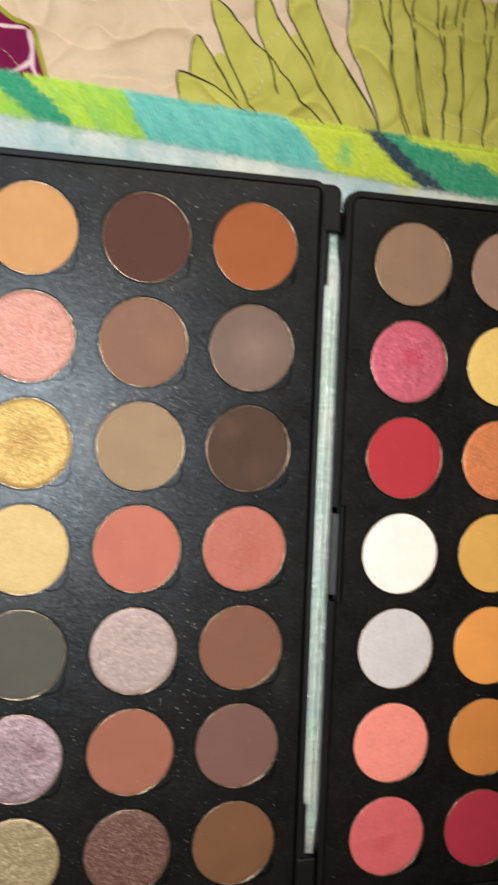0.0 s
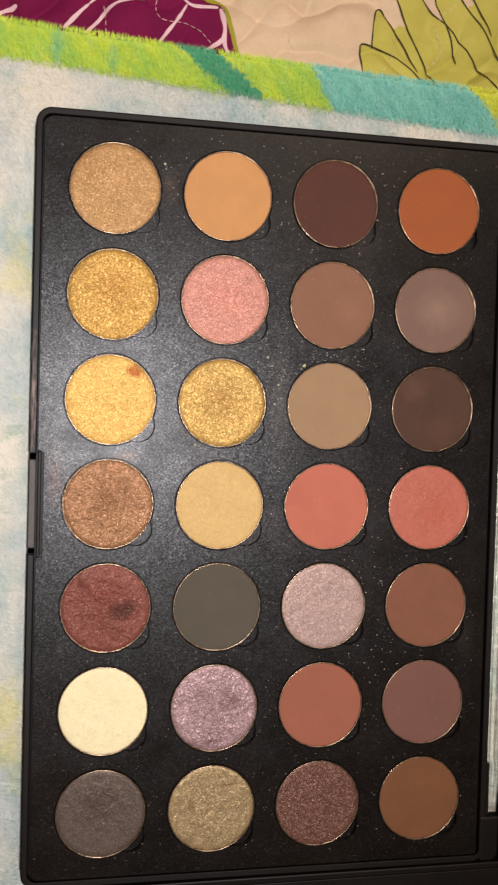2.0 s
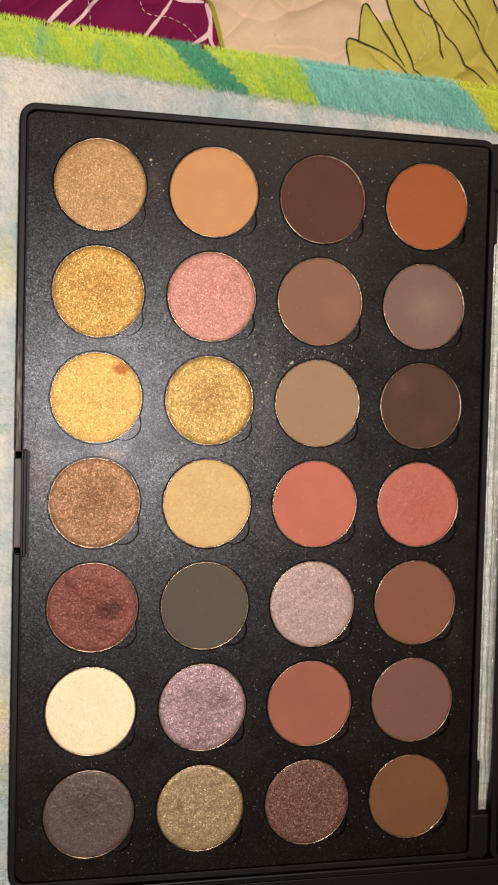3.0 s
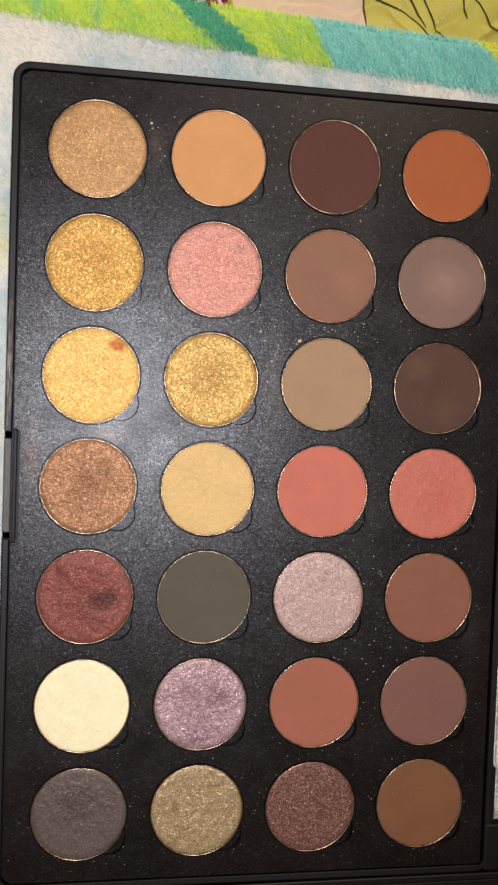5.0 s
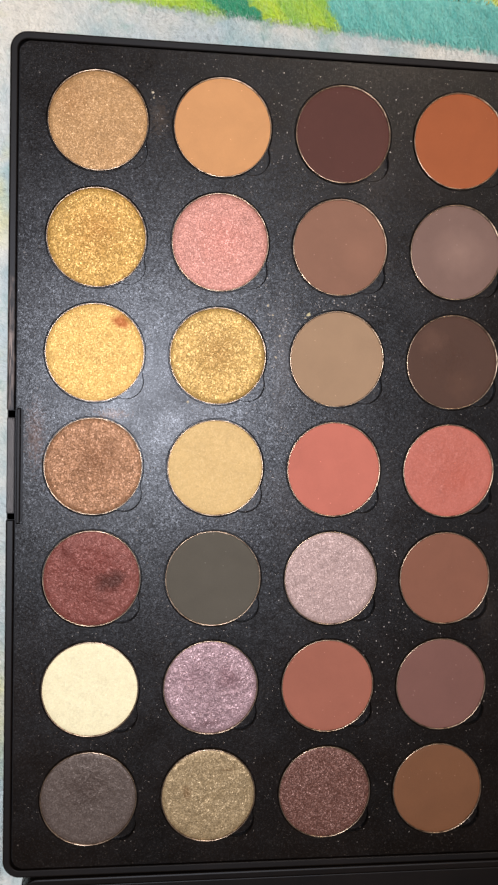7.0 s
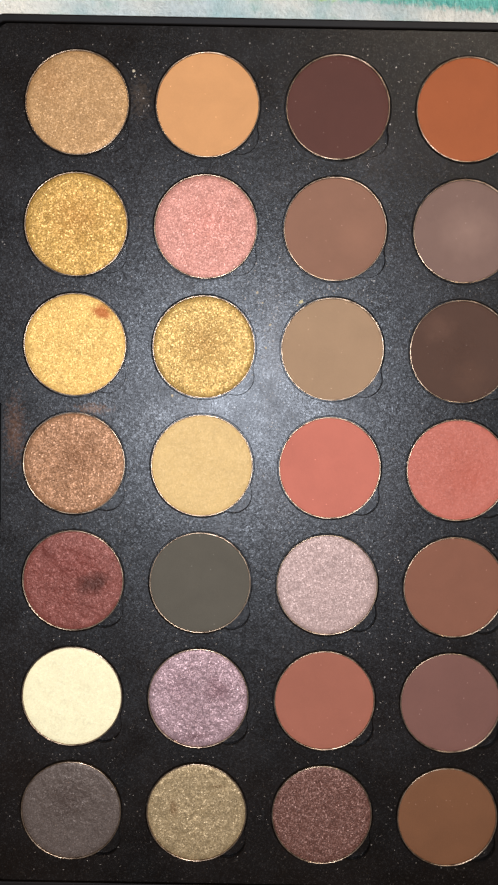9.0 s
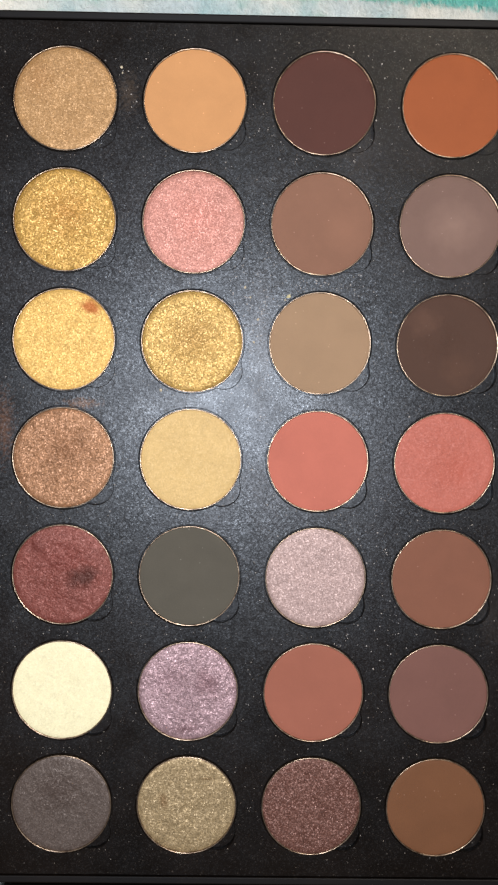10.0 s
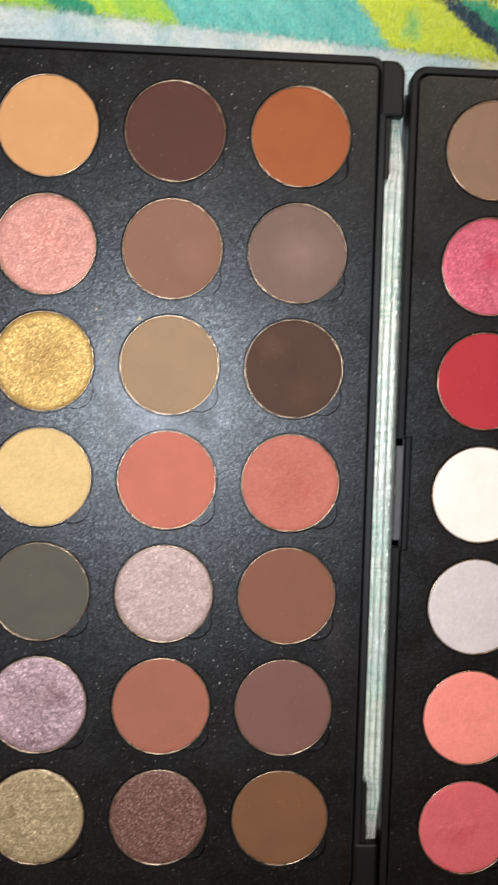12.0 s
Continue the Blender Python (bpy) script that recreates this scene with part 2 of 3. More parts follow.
def pile_colours(m):
    """The blanket's printed colours from the place on it: pale blue and cream body, bright slanted blocks on the hem."""
    sep = m.t.nodes.new("ShaderNodeSeparateXYZ")
    m.t.links.new(m.co, sep.inputs[0])
    x, y = sep.outputs[0], sep.outputs[1]
    drift = m.span(m.noise(90, 4, 0.6), 0.25, 0.75, -0.0022, 0.0022)
    fuzz = m.span(m.noise(700, 2, 0.6), 0.25, 0.75, -0.0016, 0.0016)
    wander = m.maths("ADD", drift, fuzz)
    lime, teal, green, yellow, navy = lin(196, 226, 60), lin(122, 211, 201), lin(40, 160, 118), lin(208, 223, 56), lin(0, 48, 70)
    dye = m.noise(1.0, 4, 0.65, m.moved((0, 0, 0), (0.004, 0.016, 0.02), radians(42)))
    lime = m.mix(m.span(dye, 0.4, 0.65), lime, lin(156, 210, 76))
    teal = m.mix(m.span(dye, 0.42, 0.7), teal, lin(86, 186, 180))
    hem = lime
    # each block begins at x where y is 125 mm and slants by the second number
    for at, slant, colour in ((-19.2, 1.31, green), (-8.3, 1.17, lime), (14.3, 0.68, teal), (65.5, 0.83, yellow), (90.3, 1.29, navy), (98.2, 1.37, green), (141, 0.9, lime)):
        u = m.maths("ADD", m.maths("ADD", x, m.maths("MULTIPLY", m.maths("SUBTRACT", y, 0.125), slant)), wander)
        hem = m.mix(m.span(u, at * MM - 0.0011, at * MM + 0.0011), hem, colour)
    over = m.maths("ADD", m.maths("ADD", y, m.maths("MULTIPLY", x, 0.25)), wander)
    hem = m.mix(m.maths("MULTIPLY", m.span(over, 0.1532, 0.1552), m.span(x, 0.0985, 0.101)), hem, yellow)
    for px, py, rx, ry, colour, amount in ((78.4, 122.6, 3.2, 6, (96, 196, 130), 0.75), (-66.5, 129.8, 2.4, 7, (92, 190, 150), 0.65), (-50.3, 128, 2.2, 6.5, (92, 190, 140), 0.6), (-88, 131, 3, 6, (92, 190, 150), 0.6)):
        hem = m.mix(m.maths("MULTIPLY", m.spot(px * MM, py * MM, rx * MM, ry * MM, 0, 0.9, 0.4, 300), amount), hem, lin(*colour))
    hem = m.mix(m.span(m.noise(1.0, 3, 0.6, m.moved((0, 0, 0), (0.0012, 0.006, 0.01))), 0.5, 0.85, 0, 0.2), hem, lin(190, 225, 190))
    pale = m.mix(m.span(m.noise(28, 3, 0.6), 0.38, 0.62), lin(190, 207, 212), lin(226, 228, 220))
    pale = m.mix(m.span(m.noise(60, 4, 0.6, m.moved((0.3, 0.1, 0))), 0.5, 0.68, 0, 0.55), pale, lin(132, 182, 190))
    pale = m.mix(m.span(m.noise(45, 3, 0.6, m.moved((0.6, 0.4, 0))), 0.55, 0.7, 0, 0.65), pale, lin(214, 216, 150))
    pale = m.mix(m.span(m.noise(110, 4, 0.65, m.moved((0.2, 0.9, 0))), 0.58, 0.7, 0, 0.45), pale, lin(104, 168, 156))
    seam = m.maths("ADD", m.maths("MULTIPLY", x, -0.067), 0.121)
    seam = m.maths("ADD", seam, m.maths("MULTIPLY", m.maths("MULTIPLY", x, x), 0.04))
    mask = m.span(m.maths("SUBTRACT", m.maths("ADD", y, m.maths("MULTIPLY", fuzz, 0.7)), seam), -0.0008, 0.0008)
    return m.mix(mask, pale, hem)


def fleece_material(name, tufts=False):
    m = Mat(name, 0.9, 0.0, 0.15)
    col = pile_colours(m)
    col = m.mix(m.span(m.noise(1500, 3, 0.7), 0.4, 0.75, 0.0, 0.3), col, m.mix(0.25, col, (0.8, 0.82, 0.78, 1)))
    if tufts:
        chance = m.t.nodes.new("ShaderNodeNewGeometry").outputs["Random Per Island"]
        col = m.mix(m.span(chance, 0.0, 0.45, 0.34, 0), col, m.mix(0.75, col, (0.05, 0.1, 0.1, 1)))
        col = m.mix(m.span(chance, 0.6, 1.0, 0, 0.4), col, m.mix(0.3, col, (0.9, 0.92, 0.88, 1)))
    m.shader(Base_Color=col, Sheen_Weight=0.25, Sheen_Roughness=0.5)
    m.bump(m.noise(700, 3, 0.65), 0.7, 0.8 * MM)
    return m.m


def cotton_material(name, rgb, rgb2):
    m = Mat(name, 0.85, 0.0, 0.2)
    col = m.mix(m.span(m.noise(60, 4), 0.35, 0.65), lin(*rgb), lin(*rgb2))
    wave = m.t.nodes.new("ShaderNodeTexWave")
    wave.inputs["Scale"].default_value, wave.inputs["Distortion"].default_value = 700, 1.5
    m.t.links.new(m.co, wave.inputs["Vector"])
    weave = m.maths("ADD", wave.outputs["Fac"], m.noise(1800, 2, 0.7))
    col = m.mix(m.span(m.noise(1400, 2), 0.4, 0.7, 0, 0.2), col, tuple(c * 0.7 for c in lin(*rgb)[:3]) + (1,))
    m.shader(Base_Color=col)
    n = m.bump(m.noise(240, 4, 0.6), 0.4, 1.0 * MM)
    m.bump(weave, 0.3, 0.12 * MM, n)
    return m.m


def plain_material(name, rgb, rgb2, rough, scale):
    m = Mat(name, rough, 0.0, 0.3)
    m.shader(Base_Color=m.mix(m.span(m.noise(scale, 4), 0.3, 0.7), lin(*rgb), lin(*rgb2)))
    m.bump(m.noise(scale * 20, 3), 0.2, 0.5 * MM)
    return m.m


BLACK_TRAY = plastic_material("black_plastic", False, False, 0.2, 0.45)
STREAKED_TRAY = plastic_material("black_plastic_streaked", False, False, 0.2, 0.45, True)
BLACK_INSERT = plastic_material("black_plastic_insert", True, True)
CLEAN_INSERT = plastic_material("black_plastic_clean_insert", True)
GREY_TAB = plain_material("grey_plastic", (60, 62, 67), (50, 52, 56), 0.35, 200)
TIN = tin_material()
CLEAR = clear_material()
FLEECE = fleece_material("printed_fleece")
TUFTS = fleece_material("printed_fleece_pile", True)
BEIGE = cotton_material("beige_cotton", (212, 192, 168), (200, 178, 152))
LEAF = cotton_material("green_print_cotton", (188, 184, 96), (172, 168, 80))
MAGENTA = cotton_material("magenta_print_cotton", (122, 20, 72), (104, 14, 62))
OLIVE = cotton_material("olive_print_cotton", (160, 158, 60), (140, 140, 50))
INK = plain_material("dark_print", (52, 48, 28), (70, 62, 36), 0.9, 300)
WHITE_PRINT = plain_material("pale_pink_print", (226, 200, 208), (205, 170, 186), 0.9, 200)
THREAD = plain_material("cream_thread", (226, 206, 196), (204, 182, 170), 0.8, 900)


# ---- mesh helpers ----
def mesh_of(name, verts, faces, materials, smooth=True):
    me = bpy.data.meshes.new(name)
    me.from_pydata([tuple(v) for v in verts], [], faces)
    for mat in materials:
        me.materials.append(mat)
    if smooth:
        me.shade_smooth()
    me.update()
    return me


def part(name, me, parent, label="", place=None):
    ob = new(name, me)
    ob.parent = parent
    if place is not None:
        ob.matrix_basis = place
    if label:
        ob["label"] = label
    return ob


def round_rect(x0, y0, x1, y1, r, n=8):
    """Counter-clockwise outline with rounded corners, radii r = one number or four from lower left."""
    rs = r if isinstance(r, tuple) else (r,) * 4
    pts = []
    for (cx, cy, sx, sy, a), q in zip(((x0, y0, 1, 1, 180), (x1, y0, -1, 1, 270), (x1, y1, -1, -1, 0), (x0, y1, 1, -1, 90)), rs):
        for i in range(n + 1):
            b = radians(a + 90 * i / n)
            pts.append((cx + sx * q + q * math.cos(b), cy + sy * q + q * math.sin(b)))
    return pts


def loft(loops, cap_first=True, cap_last=True):
    """Verts and faces through loops of equal length, each a list of (x, y, z)."""
    n, verts, faces = len(loops[0]), [], []
    for loop in loops:
        verts += loop
    for k in range(len(loops) - 1):
        for i in range(n):
            j = (i + 1) % n
            faces.append((k * n + i, k * n + j, (k + 1) * n + j, (k + 1) * n + i))
    if cap_first:
        faces.append(tuple(range(n - 1, -1, -1)))
    if cap_last:
        faces.append(tuple(range((len(loops) - 1) * n, len(loops) * n)))
    return verts, faces


def slab(name, outline, inset, z0, z1, edge, mat):
    """A block of rounded outline with a softened top edge. inset(d) gives the outline drawn in by d."""
    loops = [[(x * MM, y * MM, z0 * MM) for x, y in outline(0)], [(x * MM, y * MM, (z1 - edge) * MM) for x, y in outline(0)],
             [(x * MM, y * MM, (z1 - edge * 0.3) * MM) for x, y in outline(edge * 0.3)], [(x * MM, y * MM, z1 * MM) for x, y in outline(edge)]]
    v, f = loft(loops)
    return mesh_of(name, v, f, [mat], False)


def block(name, x0, y0, x1, y1, r, z0, z1, edge, mat):
    rs = r if isinstance(r, tuple) else (r,) * 4
    return slab(name, lambda d: round_rect(x0 + d, y0 + d, x1 - d, y1 - d, tuple(max(0.05, q - d) for q in rs), 5), 0, z0, z1, edge, mat)


# ---- the palettes ----
PX, PY, ROW_N, COL_N = 32.57, 30.12, 7, 4
PAN_R, HOLE_R = 13.0, 13.25


def hole_radius(a):
    """The insert's hole: a circle with a finger notch at its lower right."""
    lobe_c, lobe_r = 10.9, 4.7
    d = (a - radians(-42) + math.pi) % (2 * math.pi) - math.pi
    s = lobe_r ** 2 - (lobe_c * math.sin(d)) ** 2
    r = HOLE_R
    if abs(d) < math.pi / 2 and s > 0:
        r = max(r, lobe_c * math.cos(d) + math.sqrt(s))
    return r


def insert_mesh(mat, px, py, left):
    verts, faces = [], []
    corner = math.atan2(py, px)
    turns = sorted([2 * math.pi * (i + 0.5) / 96 - math.pi for i in range(96)] + [corner, -corner, math.pi - corner, corner - math.pi])
    n = len(turns)
    for row in range(ROW_N):
        for col in range(COL_N):
            cx, cy = (col - 1.5) * px, (3 - row) * py
            base = len(verts)
            rings = [[], [], [], [], []]
            for a in turns:
                c, s = math.cos(a), math.sin(a)
                k = min(px / 2 / max(abs(c), 1e-9), py / 2 / max(abs(s), 1e-9))
                r = hole_radius(a)
                rings[0].append((cx + k * c, cy + k * s, 0))
                rings[1].append((cx + (r + 0.18) * c, cy + (r + 0.18) * s, 0))
                rings[2].append((cx + r * c, cy + r * s, -0.15))
                rings[3].append((cx + r * c, cy + r * s, -1.8))
                rings[4].append((cx + 11 * c, cy + 11 * s, -1.8))
            for ring in rings:
                verts += [(x * MM, y * MM, z * MM) for x, y, z in ring]
            for k in range(4):
                for i in range(n):
                    j = (i + 1) % n
                    faces.append((base + k * n + j, base + k * n + i, base + (k + 1) * n + i, base + (k + 1) * n + j))
    # corner slivers between the cells and the border
    hx, hy = px * COL_N / 2, py * ROW_N / 2
    base = len(verts)
    outer = round_rect(left, -109.25, 68.45, 109.6, (3.0, 0.8, 0.8, 3.0), 8)
    # the left side steps in round the clasp
    outer += [(left, 15.2), (left + 1.75, 15.1), (left + 1.75, -15.5), (left, -15.6)]
    loops = [[], [], []]
    for x, y in outer:
        inx, iny = max(-hx, min(hx, x)), max(-hy, min(hy, y))
        loops[0].append((inx, iny, 0))
        loops[1].append((x - math.copysign(0.12, x), y - math.copysign(0.12, y) * (abs(y) > 100), 0))
        loops[2].append((x, y, -0.9))
    n2 = len(outer)
    for loop in loops:
        verts += [(x * MM, y * MM, z * MM) for x, y, z in loop]
    for k in range(2):
        for i in range(n2):
            j = (i + 1) % n2
            faces.append((base + k * n2 + i, base + (k + 1) * n2 + i, base + (k + 1) * n2 + j, base + k * n2 + j))
    # flat bed under the cells closes their corners
    base = len(verts)
    verts += [(sx * 68 * MM, sy * 107 * MM, -1.82 * MM) for sx, sy in ((-1, -1), (1, -1), (1, 1), (-1, 1))]
    faces.append((base, base + 1, base + 2, base + 3))
    me = mesh_of("insert", verts, faces, [mat], False)
    bm = bmesh.new()
    bm.from_mesh(me)
    bmesh.ops.remove_doubles(bm, verts=bm.verts, dist=2e-6)
    bm.to_mesh(me)
    bm.free()
    return me


def tray_mesh(notch=True, x0=-71.4, x1=71.15, mat=BLACK_TRAY):
    """The outer case: a base with a flat rim, flush with the insert but for a narrow joint; a step in the rim for the clasp."""
    def ring(d, z):
        r = max(0.9, 4.6 - d)
        right = 0.9 if d > 1.8 else r
        pts = round_rect(x0 + d, -111.5 + d, x1 - d, 111.8 - d, (r, right, right, r), 8)
        if notch:
            pts += [(x0 + d, y) for y in (14.6, 14.5, -14.6, -14.7)]
        return [(x * MM, y * MM, (min(z, -1.4) if notch and x < -60 and -14.65 < y < 14.55 else z) * MM) for x, y in pts]
    loops = [ring(0.8, -10.0), ring(0.1, -9.2), ring(0, -4.5), ring(0.25, -4.3), ring(0.25, -3.9), ring(0, -3.7), ring(0, 0.15), ring(0.15, 0.42), ring(0.45, 0.55), ring(1.75, 0.5), ring(1.95, 0.38), ring(2.05, 0.1), ring(2.1, -2.1)]
    v, f = loft(loops)
    return mesh_of("tray", v, f, [mat], False)


PAN_PROFILE = ((12.2, -1.8), (12.9, -1.78), (13.0, -1.65), (13.0, 0.30), (12.94, 0.40), (12.84, 0.43), (12.72, 0.40), (12.66, 0.30), (12.64, -0.3))


def pan_mesh():
    n, loops = 72, []
    for r, z in PAN_PROFILE:
        loops.append([(r * MM * math.cos(2 * math.pi * i / n), r * MM * math.sin(2 * math.pi * i / n), z * MM) for i in range(n)])
    v, f = loft(loops, True, False)
    return mesh_of("pan", v, f, [TIN])


PAN_MESH = pan_mesh()


def powder_mesh(kind, seed, worn):
    """A pressed cake: flat, softly dished where a brush has worn it, crumbly at its rim."""
    n, rings = 72, 22
    rnd = random.Random(seed)
    ox, oy = rnd.uniform(-3, 3), rnd.uniform(-3, 3)
    verts, faces = [(0, 0, 0)], []
    for k in range(1, rings + 1):
        r = 12.66 * (k / rings) ** 0.9
        for i in range(n):
            a = 2 * math.pi * i / n
            verts.append((r * math.cos(a), r * math.sin(a), 0))
    rough = {"matte": 0.03, "satin": 0.06, "shimmer": 0.10, "pearl": 0.06, "glitter": 0.05}[kind]
    out = []
    for x, y, _ in verts:
        r = math.hypot(x, y)
        edge = 12.66 - r
        z = 0.02 - worn * 1.3 + (0.16 + worn * 0.6) * max(0.0, min(1.0, edge / 0.8)) ** 0.7
        z -= worn * math.exp(-((x - ox) ** 2 + (y - oy) ** 2) / 42)
        z += rough * noise.noise((x * 0.35 + seed * 7.1, y * 0.35, seed)) + rough * 0.8 * noise.noise((x * 0.9 + seed, y * 0.9, seed * 3.3))
        if edge < 0.5:
            z -= 0.10 * max(0, noise.noise((x * 0.8, y * 0.8, seed * 5.7)))
        out.append((x * MM, y * MM, z * MM))
    for i in range(n):
        faces.append((0, 1 + i, 1 + (i + 1) % n))
    for k in range(rings - 1):
        for i in range(n):
            j = (i + 1) % n
            faces.append((1 + k * n + i, 1 + (k + 1) * n + i, 1 + (k + 1) * n + j, 1 + k * n + j))
    return mesh_of("powder", out, faces, [])


# colour, finish, wear depth, words, stains and tone patches (x, y, rx, ry, turn, colour, amount)
WARM_ROW_1 = [((186, 145, 90), "pearl", 0.15, "champagne gold shimmer powder", ((-7, 5, 6, 7, 0.3, (136, 94, 48), 0.45),)), ((204, 148, 90), "matte", 0.0, "matte apricot tan powder", ()), ((84, 48, 41), "matte", 0.05, "matte dark plum brown powder", ()), ((158, 82, 34), "matte", 0.0, "matte burnt orange powder", ())]
WARM_ROW_2 = [((196, 154, 60), "shimmer", 0.2, "yellow gold shimmer powder", ((0, 2, 9, 8, 0, (140, 92, 26), 0.6),)), ((200, 137, 124), "pearl", 0.12, "rose pink shimmer powder", ((1, 1, 8, 7, 0, (180, 106, 94), 0.35),)), ((136, 97, 77), "matte", 0.05, "matte warm brown powder", ((5, -1, 6, 7, 0.2, (164, 120, 98), 0.16),)), ((120, 95, 86), "matte", 0.1, "matte grey brown powder with a pale worn centre", ((1, 0, 9, 8, 0, (148, 123, 112), 0.5),))]
WARM_ROW_3 = [((220, 178, 82), "pearl", 0.0, "bright gold powder with a brown smear", ((6.4, 8.4, 3.6, 2.1, -0.35, (156, 88, 30), 0.95),)), ((196, 160, 76), "shimmer", 0.25, "antique gold shimmer powder", ((0, 1, 8, 8, 0, (128, 92, 34), 0.65),)), ((158, 130, 100), "matte", 0.0, "matte taupe powder", ()), ((77, 53, 42), "matte", 0.08, "matte chocolate powder with brushed marks", ((-6, 6, 5, 4, 0.4, (98, 72, 60), 0.4), (3, -6, 5, 5, 0, (92, 66, 52), 0.3)))]
WARM_ROW_4 = [((166, 120, 82), "shimmer", 0.2, "copper bronze shimmer powder", ((1, 2, 8, 7, 0, (112, 72, 44), 0.45),)), ((208, 178, 112), "satin", 0.05, "pale gold satin powder", ()), ((190, 106, 88), "matte", 0.03, "matte coral powder", ()), ((182, 98, 82), "satin", 0.08, "terracotta pink powder", ((4, -2, 7, 5, 0.3, (172, 88, 72), 0.5),))]
WARM_ROW_5 = [((128, 65, 56), "pearl", 0.12, "brick red satin powder with a dark smudge", ((4.8, -0.8, 5.4, 3.3, 0.35, (66, 28, 20), 0.95), (-7, 7, 4, 3, 0.6, (90, 40, 34), 0.6), (0, 4, 9, 5, 0, (112, 48, 42), 0.4))), ((82, 80, 71), "matte", 0.0, "matte charcoal olive powder", ()), ((177, 153, 150), "pearl", 0.05, "mauve grey shimmer powder", ()), ((126, 80, 60), "matte", 0.0, "matte cinnamon powder", ())]
WARM_ROW_6 = [((232, 229, 188), "satin", 0.0, "ivory satin powder", ()), ((172, 144, 154), "shimmer", 0.25, "lilac metallic powder, worn and crumbly", ((-1, -10, 6, 1.6, 0.1, (90, 60, 66), 0.75), (5, 2, 4, 4.5, 0, (112, 82, 90), 0.55), (-5, 3, 5.6, 5, 0.5, (130, 100, 110), 0.4))), ((152, 90, 71), "matte", 0.04, "matte rust powder", ()), ((114, 77, 69), "matte", 0.0, "matte mauve brown powder", ())]
WARM_ROW_7 = [((92, 81, 76), "pearl", 0.12, "charcoal satin powder with a dark centre", ((-1, 3, 7, 6, 0, (66, 54, 50), 0.6),)), ((166, 146, 106), "shimmer", 0.15, "khaki gold shimmer powder", ((-6, 1, 1.6, 2.6, 0, (110, 88, 58), 0.8), (5, 7, 2.6, 0.5, 0, (100, 80, 50), 0.8))), ((100, 63, 53), "glitter", 0.0, "maroon glitter powder", ()), ((112, 72, 42), "matte", 0.0, "matte caramel brown powder", ())]
WARM = [WARM_ROW_1, WARM_ROW_2, WARM_ROW_3, WARM_ROW_4, WARM_ROW_5, WARM_ROW_6, WARM_ROW_7]
BRIGHT = [
    [((140, 108, 84), "matte", 0.0, "matte tan powder", ()), ((152, 116, 100), "matte", 0.0, "matte beige brown powder", ())],
    [((206, 84, 110), "pearl", 0.2, "fuchsia shimmer powder with a worn centre", ((1, 1, 5, 4, 0, (180, 50, 76), 0.6),)), ((232, 192, 92), "satin", 0.0, "pale yellow satin powder", ())],
    [((178, 30, 46), "matte", 0.0, "matte crimson powder", ()), ((228, 128, 66), "pearl", 0.1, "orange shimmer powder", ())],
    [((242, 238, 232), "matte", 0.0, "matte white powder", ()), ((218, 162, 62), "matte", 0.0, "matte mustard powder", ())],
    [((202, 194, 196), "satin", 0.05, "silver white satin powder", ()), ((232, 148, 52), "matte", 0.0, "matte tangerine powder", ())],
    [((238, 132, 118), "satin", 0.06, "salmon pink powder", ()), ((202, 122, 36), "matte", 0.0, "matte amber powder", ())],
    [((208, 86, 92), "satin", 0.08, "watermelon pink powder with brushed marks", ((0, -2, 6, 3, 0.4, (186, 66, 74), 0.5),)), ((168, 26, 52), "matte", 0.0, "matte raspberry powder", ())],
]
# the far half of the bright palette runs on in the same family
MORE = [((196, 120, 92), "matte", 0.0, "matte peach powder", ()), ((172, 96, 60), "matte", 0.0, "matte sienna powder", ())]


# faces broken by the brush: x, y, rx, ry, depth
PEBBLES = {
    "terracotta pink powder": ((0, 1, 8, 9, 0.5),),
    "matte chocolate powder with brushed marks": ((-2, 0, 7, 7, 0.35),),
    "lilac metallic powder, worn and crumbly": ((0, 0, 12, 12, 0.8),),
    "copper bronze shimmer powder": ((0, 0, 12, 12, 0.55),),
    "brick red satin powder with a dark smudge": ((0, 0, 12, 12, 0.6),),
    "charcoal satin powder with a dark centre": ((0, 4, 9, 8, 0.45),),
    "watermelon pink powder with brushed marks": ((-3, -1, 7, 4, 0.6),),
    "salmon pink powder": ((1, 2, 7, 6, 0.4),),
    "fuchsia shimmer powder with a worn centre": ((1, 1, 9, 9, 0.5),),
    "silver white satin powder": ((0, 0, 8, 8, 0.25),),
    "khaki gold shimmer powder": ((-3, -3, 9, 8, 0.35),),
    "matte coral powder": ((3, 1, 5, 4, 0.2),),
}


